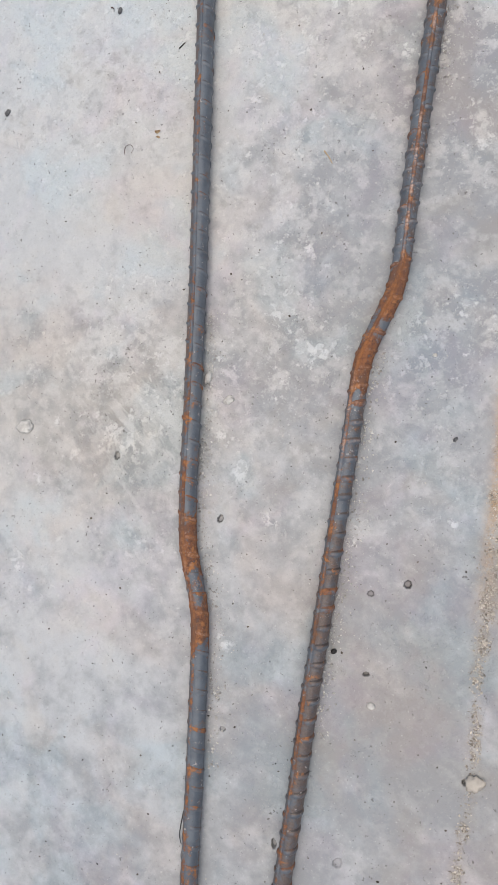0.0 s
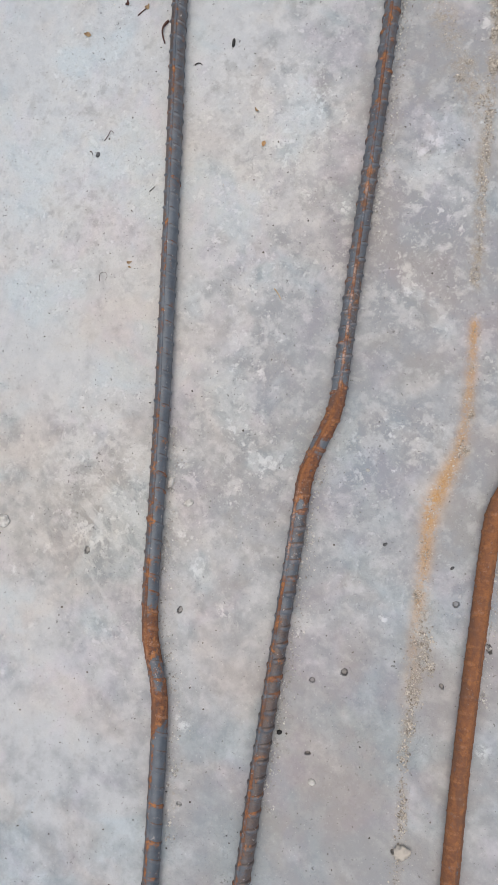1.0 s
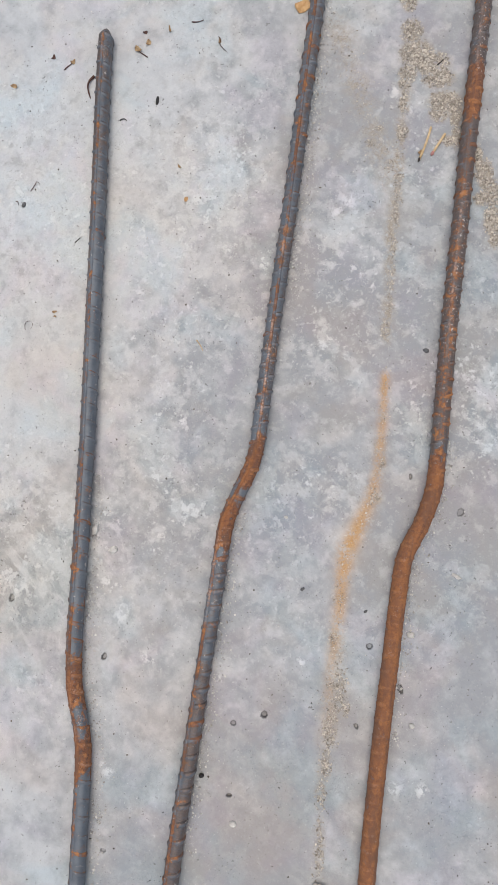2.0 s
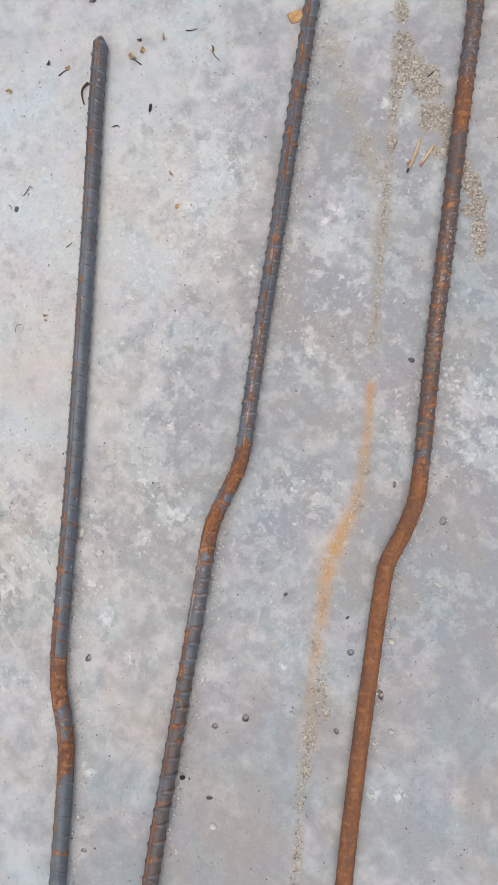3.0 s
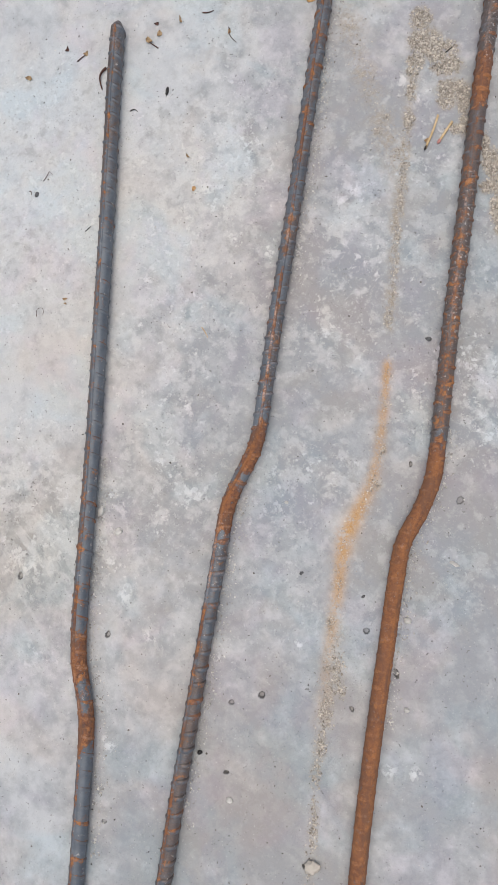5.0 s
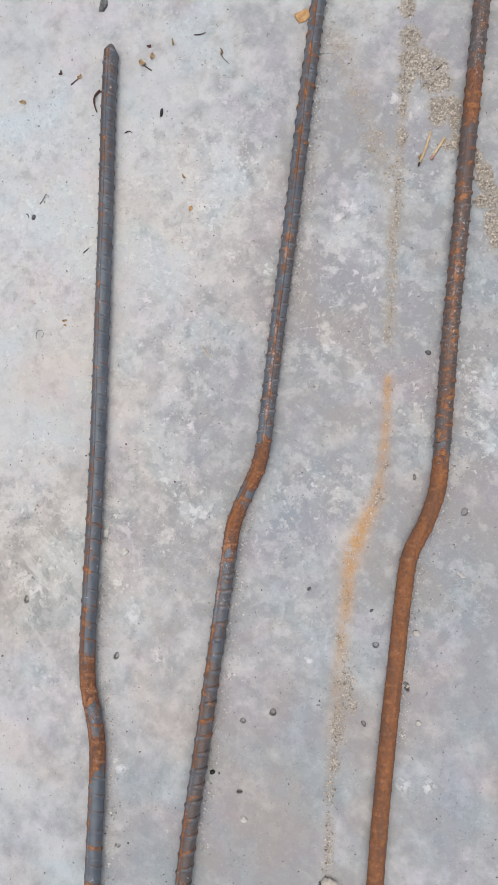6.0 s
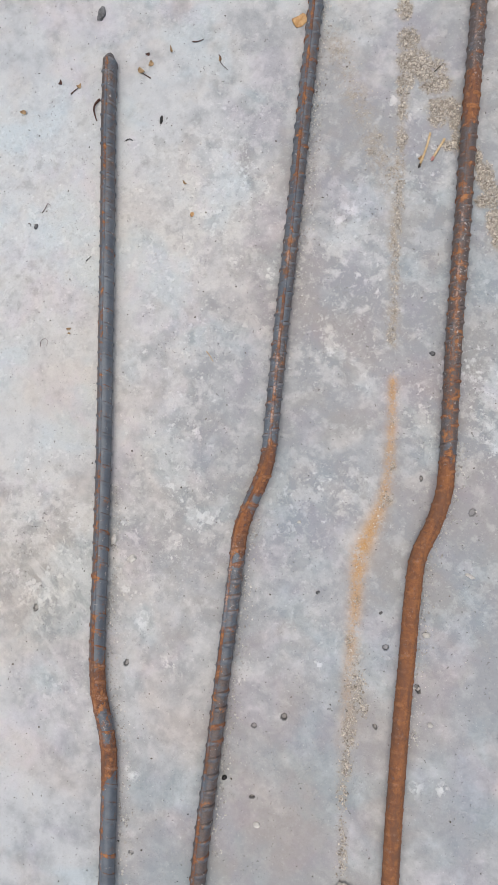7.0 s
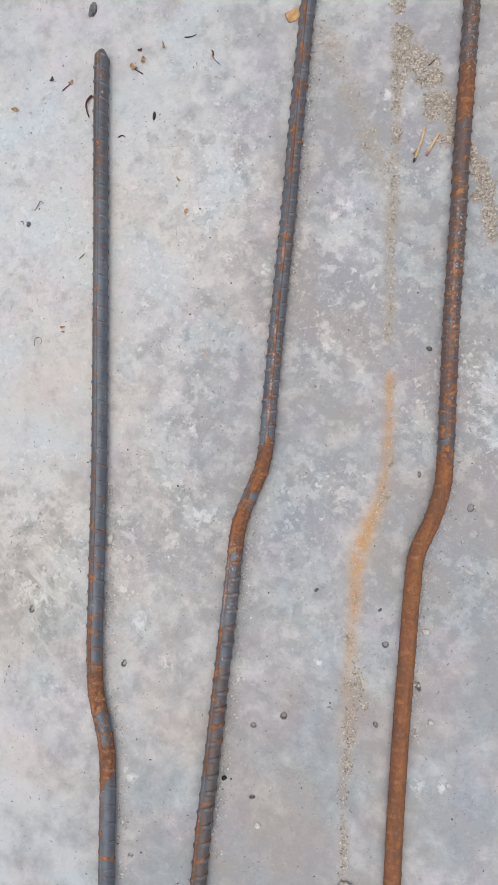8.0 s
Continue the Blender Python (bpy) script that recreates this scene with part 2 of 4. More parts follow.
STONE = plain_material("dark grey stone", (0.07, 0.07, 0.072), (0.20, 0.20, 0.205), 180, 0.85)
BLACK = plain_material("black seed coat", (0.010, 0.009, 0.009), (0.03, 0.027, 0.025), 200, 0.5)
TWIG = plain_material("red-brown twig bark", (0.045, 0.018, 0.014), (0.12, 0.05, 0.035), 200, 0.7)
LEAF = plain_material("dry tan leaf", (0.42, 0.22, 0.08), (0.62, 0.40, 0.20), 120, 0.75)
HUSK = plain_material("brown husk", (0.22, 0.13, 0.065), (0.50, 0.36, 0.20), 160, 0.8)
CHAR = plain_material("charred wood", (0.02, 0.018, 0.017), (0.07, 0.06, 0.055), 300, 0.9)
PINK = plain_material("faded pink match head", (0.42, 0.17, 0.15), (0.60, 0.33, 0.29), 300, 0.8)
STRAW = plain_material("split wood", (0.46, 0.31, 0.15), (0.66, 0.50, 0.30), 140, 0.7)


def mesh_from(name, verts, faces, mat, smooth=True, **attributes):
    me = bpy.data.meshes.new(name)
    me.from_pydata(verts, [], faces)
    me.materials.append(mat)
    if smooth:
        me.polygons.foreach_set("use_smooth", [True] * len(me.polygons))
    for key, values in attributes.items():
        me.attributes.new(key, "FLOAT", "POINT").data.foreach_set("value", np.asarray(values, dtype=np.float32))
    me.update()
    return me


def part(name, mesh, parent, label=""):
    ob = new(name, mesh)
    ob.parent = parent
    return tagged(ob, label)


# ---- floor ----
PITS = [  # x, y, length, width, turn, depth in mm
    (0.144, -0.170, 9, 6, 10, 2.6), (0.107, -0.147, 7, 6, 30, 3.0), (0.189, -0.065, 11, 10, 70, 2.2), (0.148, -0.078, 9, 8, 0, 1.6),
    (-0.032, 0.0, 12, 8, 65, 2.2), (-0.169, 0.074, 13, 9, 80, 2.0), (0.326, 0.029, 10, 9, 20, 1.8), (0.365, -0.023, 15, 8, 110, 2.4),
    (0.309, -0.073, 9, 6, 120, 2.0), (0.380, 0.252, 9, 5, 90, 2.0), (0.444, 0.206, 13, 10, 60, 1.2), (-0.024, -0.252, 9, 7, 0, 1.3),
    (0.041, -0.378, 14, 7, 95, 2.6), (0.115, -0.388, 15, 12, 50, 0.9), (0.253, -0.278, 9, 8, 0, 2.6)]
RUST_LINE = [(0.3475, 0.399), (0.344, 0.33), (0.337, 0.261), (0.328, 0.223), (0.312, 0.186), (0.296, 0.152), (0.291, 0.119), (0.285, 0.059), (0.277, 0.001), (0.272, -0.057), (0.267, -0.105), (0.261, -0.150)]
DUST_LINE = [(0.377, 0.80), (0.37, 0.752), (0.363, 0.657), (0.356, 0.6), (0.354, 0.535), (0.35, 0.471), (0.347, 0.439)]
TAN_LINE = [(0.28, 0.90), (0.303, 0.824), (0.323, 0.762), (0.341, 0.709), (0.358, 0.657)]
SAND_LINE = [(0.285, 0.02), (0.288, -0.031), (0.277, -0.086), (0.264, -0.136), (0.263, -0.185), (0.258, -0.227), (0.258, -0.29), (0.246, -0.36), (0.236, -0.46)]
HEAP = [  # x, y and reach in mm of each lobe of the sand
    (0.382, 0.931, 10, 16), (0.386, 0.882, 13, 17), (0.391, 0.849, 20, 19), (0.412, 0.833, 22, 15), (0.422, 0.810, 19, 12), (0.379, 0.818, 11, 12), (0.374, 0.804, 8, 7), (0.429, 0.775, 20, 13), (0.422, 0.759, 12, 12),
    (0.444, 0.756, 8, 17), (0.374, 0.774, 6, 14), (0.371, 0.732, 7, 11), (0.445, 0.724, 6, 17), (0.434, 0.717, 8, 7)]
SIDE = [  # the same for the sand against the rusty bar
    (0.474, 0.687, 5, 20), (0.481, 0.669, 10, 18), (0.488, 0.641, 11, 19), (0.474, 0.632, 7, 8), (0.490, 0.601, 10, 18), (0.492, 0.577, 6, 13)]
TRAIL = [  # for the coarse trail
    (0.286, -0.026, 13, 22), (0.294, -0.051, 7, 10), (0.276, -0.081, 10, 22), (0.270, -0.124, 7, 18), (0.263, -0.160, 7, 16), (0.265, -0.217, 5, 24), (0.263, -0.241, 5, 15), (0.251, -0.332, 7, 11), (0.245, -0.376, 8, 13)]
THIN = [  # for the thin line of sand
    (0.366, 0.670, 6, 12), (0.365, 0.641, 6, 20), (0.362, 0.612, 5, 16), (0.359, 0.572, 4, 16), (0.356, 0.523, 4, 15), (0.353, 0.487, 4, 13), (0.347, 0.451, 6, 10), (0.340, 0.740, 6, 5), (0.328, 0.721, 7, 7),
    (0.353, 0.687, 7, 10), (0.333, 0.222, 9, 7), (0.344, 0.271, 4, 7), (0.344, 0.329, 3, 8), (0.289, 0.089, 5, 7), (0.280, 0.036, 6, 10)]
CRUSTS = [  # x, y, reach in mm of single scabs of white laitance
    (0.297, 0.637, 9), (0.281, 0.621, 6), (0.452, 0.393, 10), (0.464, 0.370, 6), (0.080, 0.646, 11), (0.098, 0.619, 8), (0.129, 0.568, 9), (0.306, 0.525, 8),
    (0.324, 0.512, 7), (-0.176, 0.100, 9), (-0.150, 0.088, 8), (-0.197, 0.083, 7), (0.026, 0.002, 7), (0.032, 0.243, 10), (0.078, 0.204, 8), (0.151, 0.714, 8),
    (0.177, 0.556, 6), (-0.031, 0.099, 9), (-0.006, 0.061, 9), (-0.029, -0.143, 5), (0.236, 0.005, 6), (0.391, -0.148, 7), (0.357, -0.147, 7), (-0.230, 0.078, 9),
    (-0.277, 0.040, 6), (-0.163, 0.086, 8), (0.179, 0.549, 9), (0.091, 0.200, 8), (-0.009, 0.055, 9), (-0.031, 0.099, 8), (0.037, 0.002, 8), (-0.022, -0.150, 7),
    (0.056, -0.120, 6), (0.127, -0.023, 6), (-0.307, -0.072, 9), (-0.255, 0.118, 8), (-0.000, 0.509, 9), (0.069, 0.325, 8), (0.386, 0.769, 8), (0.363, 0.796, 7)]
POCKS = [  # the same for clusters of pinholes
    (0.045, 0.880, 8), (0.078, 0.873, 5), (0.062, 0.427, 9), (-0.042, 0.733, 7), (0.022, 0.795, 6), (-0.154, 0.837, 8), (-0.188, 0.872, 7), (0.031, 0.296, 6),
    (0.028, 0.452, 7), (0.162, 0.232, 5), (0.168, 0.787, 6), (0.063, 0.427, 10), (0.087, 0.230, 7), (0.037, 0.006, 6), (0.037, -0.342, 6), (-0.030, -0.289, 5),
    (0.150, -0.313, 7), (0.102, 0.124, 8), (-0.197, 0.173, 8), (-0.159, 0.201, 8), (-0.318, 0.568, 10), (0.456, 0.822, 6), (0.329, 0.631, 6)]
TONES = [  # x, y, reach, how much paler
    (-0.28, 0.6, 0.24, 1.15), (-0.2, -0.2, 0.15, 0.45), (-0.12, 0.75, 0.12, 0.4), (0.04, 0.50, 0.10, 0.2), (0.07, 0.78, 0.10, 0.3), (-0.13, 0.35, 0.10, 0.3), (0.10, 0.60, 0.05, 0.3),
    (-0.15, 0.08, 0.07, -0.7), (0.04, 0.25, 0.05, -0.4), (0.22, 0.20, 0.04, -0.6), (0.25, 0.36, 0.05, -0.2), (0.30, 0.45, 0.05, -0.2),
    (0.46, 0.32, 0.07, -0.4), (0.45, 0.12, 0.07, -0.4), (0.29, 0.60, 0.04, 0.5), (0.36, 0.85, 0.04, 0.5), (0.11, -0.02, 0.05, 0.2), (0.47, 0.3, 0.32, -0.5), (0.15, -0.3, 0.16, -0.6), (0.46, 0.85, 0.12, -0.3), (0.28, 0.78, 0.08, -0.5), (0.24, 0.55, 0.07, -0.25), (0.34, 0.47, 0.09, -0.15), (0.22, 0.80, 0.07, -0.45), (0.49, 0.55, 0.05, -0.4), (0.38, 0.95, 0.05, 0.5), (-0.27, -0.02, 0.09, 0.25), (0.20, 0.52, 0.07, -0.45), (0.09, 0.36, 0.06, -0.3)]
WARMS = [(-0.17, 0.12, 0.10, 0.6), (0.03, 0.24, 0.07, 0.3), (-0.14, 0.45, 0.08, 0.4), (0.20, -0.20, 0.08, 0.35), (0.0, 0.62, 0.08, 0.3), (0.08, -0.05, 0.06, 0.2), (-0.28, 0.15, 0.1, 0.5), (0.02, -0.16, 0.06, 0.1)]

SCABS = [(0.0, 0.18, 0.11, 0.9), (-0.17, 0.20, 0.12, 0.9), (0.08, 0.60, 0.10, 0.9), (0.28, 0.50, 0.12, 0.95), (-0.18, 0.75, 0.14, 0.85), (0.38, 0.72, 0.09, 0.75), (0.27, 0.22, 0.08, 0.8), (0.46, 0.35, 0.10, 0.9), (-0.1, -0.06, 0.08, 0.6), (0.06, 0.68, 0.14, 1.0), (-0.2, 0.6, 0.2, 0.9), (0.02, 0.40, 0.12, 0.8)]
COOLS = [(-0.2, -0.3, 0.16, 0.55), (0.3, -0.12, 0.12, 0.5), (0.45, 0.15, 0.12, 0.6), (-0.2, 0.8, 0.18, 0.9), (0.10, 0.66, 0.08, 0.7), (0.23, 0.24, 0.05, 0.8), (0.42, 0.60, 0.1, 0.5), (-0.3, 0.5, 0.15, 0.6)]


def along(line, x, y):
    """Distance of places from a line, and how far along it they are from 0 to 1."""
    best, where = np.full(x.shape, 9.0), np.zeros(x.shape)
    p = np.array(line)
    run = np.concatenate([[0], np.cumsum(np.hypot(*np.diff(p, axis=0).T))])
    for i in range(len(p) - 1):
        d = p[i + 1] - p[i]
        u = np.clip(((x - p[i, 0]) * d[0] + (y - p[i, 1]) * d[1]) / (d @ d), 0, 1)
        r = np.hypot(x - p[i, 0] - u * d[0], y - p[i, 1] - u * d[1])
        near = r < best
        best, where = np.where(near, r, best), np.where(near, (run[i] + u * (run[i + 1] - run[i])) / run[-1], where)
    return best, where


def build_floor():
    def axis(lo, hi, step):
        far = np.array([0.05, 0.12, 0.25, 0.5, 1, 2, 4, 8, 16, 32, 60])
        return np.concatenate([lo - far[::-1], np.arange(lo, hi, step), hi + far])
    xs, ys = axis(-0.42, 0.60, 0.002), axis(-0.56, 1.12, 0.002)
    x, y = np.meshgrid(xs, ys)
    x, y = x.ravel(), y.ravel()
    z = np.zeros(x.shape)
    # finer cells round each pit take the place of the coarse ones
    n, k = len(xs), len(ys)
    keep = np.ones((k - 1, n - 1), dtype=bool)
    sheets = [(n, k, np.arange(n * k))]
    for px, py, *_ in PITS:
        a, b = np.searchsorted(xs, px) - 6, np.searchsorted(ys, py) - 6
        keep[b:b + 12, a:a + 12] = False
        fx, fy = np.interp(np.linspace(a, a + 12, 61), np.arange(n), xs), np.interp(np.linspace(b, b + 12, 61), np.arange(k), ys)
        gx, gy = np.meshgrid(fx, fy)
        row = np.clip(np.searchsorted(xs, gx) - 1, a, a + 11), np.clip(np.searchsorted(ys, gy) - 1, b, b + 11)
        u, v = (gx - xs[row[0]]) / (xs[row[0] + 1] - xs[row[0]]), (gy - ys[row[1]]) / (ys[row[1] + 1] - ys[row[1]])
        zz = z[:n * k].reshape(k, n)
        gz = (zz[row[1], row[0]] * (1 - u) + zz[row[1], row[0] + 1] * u) * (1 - v) + (zz[row[1] + 1, row[0]] * (1 - u) + zz[row[1] + 1, row[0] + 1] * u) * v
        sheets.append((61, 61, len(x) + np.arange(61 * 61)))
        x, y, z = np.concatenate([x, gx.ravel()]), np.concatenate([y, gy.ravel()]), np.concatenate([z, gz.ravel()])
    # shade at the bottoms and rims of the pits, put into the colour
    pit_shade = np.zeros(x.shape)
    for px, py, length, width, turn, depth in PITS:
        c, s = math.cos(radians(turn)), math.sin(radians(turn))
        u, v = ((x - px) * c + (y - py) * s) / (length / 2000), ((y - py) * c - (x - px) * s) / (width / 2000)
        round_ = np.arctan2(v, u)
        r = np.hypot(u, v) * (1 + 0.05 * np.sin(3 * round_ + px * 90) + 0.05 * np.sin(7 * round_ + py * 70))
        hole = np.clip((1.0 - r) / 0.4, 0, 1)
        hole = hole * hole * (3 - 2 * hole)
        z -= hole * depth / 1000 * 1.9
        # painted darkest round the rim and uneven, as shaded walls look
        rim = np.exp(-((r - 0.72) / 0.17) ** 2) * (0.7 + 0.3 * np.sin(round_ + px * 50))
        pit_shade = np.maximum(pit_shade, (0.42 * hole + 0.58 * rim) * min(1.0, 0.2 + depth / 2.7))
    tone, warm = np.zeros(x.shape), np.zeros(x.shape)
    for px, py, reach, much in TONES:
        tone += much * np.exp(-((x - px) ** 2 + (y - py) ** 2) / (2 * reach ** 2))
    for px, py, reach, much in WARMS:
        warm = np.maximum(warm, much * np.exp(-((x - px) ** 2 + (y - py) ** 2) / (2 * reach ** 2)))
    scabs, cool = 0.45 - 0.33 / (1 + np.exp((y + 0.5 * np.clip(-x, 0, 0.2) - 0.25 * np.clip(x, 0, 0.5) + 0.10) / 0.03)), np.zeros(x.shape)
    for px, py, reach, much in SCABS:
        scabs = np.maximum(scabs, much * np.exp(-((x - px) ** 2 + (y - py) ** 2) / (2 * reach ** 2)))
    for px, py, reach, much in COOLS:
        cool = np.maximum(cool, much * np.exp(-((x - px) ** 2 + (y - py) ** 2) / (2 * reach ** 2)))
    d, u = along(RUST_LINE, x, y)
    wide = 0.0062 + 0.0035 * np.exp(-((u - 0.43) / 0.10) ** 2) + 0.005 * u
    strong = 0.72 + 0.28 * np.exp(-((u - 0.44) / 0.085) ** 2) + 0.2 * np.exp(-((u - 0.04) / 0.05) ** 2)
    strong *= np.clip((1.0 - u) / 0.40, 0, 1) * np.clip(u / 0.02, 0, 1)
    rust = strong * (0.85 * np.exp(-(d / wide) ** 2 * 1.1) + 0.10 * np.exp(-(d / wide / 2.2) ** 2))
    dust = np.zeros(x.shape)
    for line, reach, much in ((DUST_LINE, 0.009, 1.3), (TAN_LINE, 0.020, 0.95), (SAND_LINE, 0.007, 0.45), ([(0.29, 0.03), (0.286, -0.03), (0.277, -0.085)], 0.012, 0.6)):
        d, u = along(line, x, y)
        much = much * (0.7 + 0.3 * np.sin(u * 31 + reach * 900) * np.sin(u * 13))
        dust = np.maximum(dust, much * np.exp(-(d / reach) ** 2))
    for lobes, much in ((HEAP, 1.3), (SIDE, 1.2), (TRAIL, 0.45), (THIN, 0.75)):
        for px, py, a, b in lobes:
            r = np.hypot((x - px) / a, (y - py) / b) * 1000
            dust = np.maximum(dust, much * np.clip((1.45 - r) / 0.7, 0, 1))
    crust, pocks = np.zeros(x.shape), np.zeros(x.shape)
    for spots, field in ((CRUSTS, crust), (POCKS, pocks)):
        for px, py, reach in spots:
            np.maximum(field, np.exp(-((x - px) ** 2 + (y - py) ** 2) / (2 * (reach / 1000) ** 2)), out=field)
    streaks = np.exp(-((x + 0.14) ** 2 + (y - 0.10) ** 2) / (2 * 0.085 ** 2))
    quads = []
    for w, h, index in sheets:
        i = (np.arange(h - 1)[:, None] * w + np.arange(w - 1))
        i = i[keep] if w == n else i.ravel()
        quads.append(index[np.stack([i, i + 1, i + w + 1, i + w], 1)])
    quads = np.concatenate(quads).astype(np.int32)
    me = bpy.data.meshes.new("floor")
    me.vertices.add(len(x))
    me.vertices.foreach_set("co", np.stack([x, y, z], 1).astype(np.float32).ravel())
    me.loops.add(quads.size)
    me.loops.foreach_set("vertex_index", quads.ravel())
    me.polygons.add(len(quads))
    me.polygons.foreach_set("loop_start", np.arange(0, quads.size, 4, dtype=np.int32))
    me.polygons.foreach_set("use_smooth", np.ones(len(quads), dtype=bool))
    me.update(calc_edges=True)
    for key, values in (("tone", tone), ("scabs", scabs), ("cool", cool), ("warm", warm), ("rust", rust), ("dust", dust), ("pit_shade", pit_shade), ("crust", crust), ("pocks", pocks), ("streaks", streaks)):
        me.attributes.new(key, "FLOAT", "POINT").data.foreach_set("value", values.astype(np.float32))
    me.materials.append(CONCRETE)
    return tagged(new("floor", me), "pale grey trowelled concrete slab with rust and dust stains", "floor", kind="structure")


floor = build_floor()


# ---- reinforcing bars ----
class Bar:
    """A bent bar lying on the floor: its centre line, its twist and its coats of rust."""

    def __init__(self, line, radius, twist, rusts, browns):
        p = np.array(line)
        run = np.concatenate([[0], np.cumsum(np.hypot(*np.diff(p, axis=0).T))])
        self.s = np.arange(0, run[-1], 0.0015)
        xy = np.stack([np.interp(self.s, run, p[:, k]) for k in (0, 1)], 1)
        kernel = np.exp(-(np.arange(-14, 15) / 6.0) ** 2)
        kernel /= kernel.sum()
        ends = np.concatenate([xy[0] + (xy[0] - xy[1]) * np.arange(14, 0, -1)[:, None], xy, xy[-1] + (xy[-1] - xy[-2]) * np.arange(1, 15)[:, None]])
        self.xy = np.stack([np.convolve(ends[:, k], kernel, "valid") for k in (0, 1)], 1)
        d = np.gradient(self.xy, axis=0)
        self.side = np.stack([-d[:, 1], d[:, 0]], 1) / np.hypot(*d.T)[:, None]
        self.radius, self.z, self.twist, self.rusts, self.browns = radius, radius + 0.0008, twist, rusts, browns

    def at(self, s, theta, r):
        """Places at s along the bar, theta round it (0 on top, growing to the +x side), r from its axis."""
        x, y = np.interp(s, self.s, self.xy[:, 0]), np.interp(s, self.s, self.xy[:, 1])
        a, b = np.interp(s, self.s, self.side[:, 0]), np.interp(s, self.s, self.side[:, 1])
        return np.stack([x + r * np.sin(theta) * a, y + r * np.sin(theta) * b, self.z + r * np.cos(theta)], -1)

    def place(self, s):
        return np.interp(s, self.s, self.xy[:, 1])

    def rib_turn(self, s):
        y = self.place(s)
        order = sorted(self.twist)
        return np.radians(np.interp(y, [t[0] for t in order], [t[1] for t in order]))

    def coat(self, coats, s):
        y, out = self.place(s), np.zeros(np.shape(s))
        for lo, hi, soft, much in coats:
            out = np.maximum(out, much * np.clip((y - lo) / soft + 0.5, 0, 1) * np.clip((hi - y) / soft + 0.5, 0, 1))
        return out


def tube(name, bar, s, theta, r, extra=0.0, closed=True, more=0.0, bare=0.0, glint=0.0):
    """A sheet swept over the grid s by theta at radius r (an array of that shape)."""
    co = bar.at(s, theta, r)
    k, n = s.shape
    i = np.arange(k - 1)[:, None] * n + np.arange(n if closed else n - 1)
    j = np.arange(k - 1)[:, None] * n + (np.arange(n if closed else n - 1) + 1) % n
    faces = np.stack([i, i + n, j + n, j], -1).reshape(-1, 4)
    rim = s + 0.006 * np.sin(2 * theta + s * 60) + 0.004 * np.sin(3 * theta + s * 130)
    return mesh_from(name, co.reshape(-1, 3).tolist(), faces.tolist(), STEEL, True, rust=(bar.coat(bar.rusts, rim) + extra).ravel(), brown=(bar.coat(bar.browns, rim) + more).ravel(), bare=(np.zeros(s.shape) + bare).ravel(), glint=(np.zeros(s.shape) + glint).ravel())


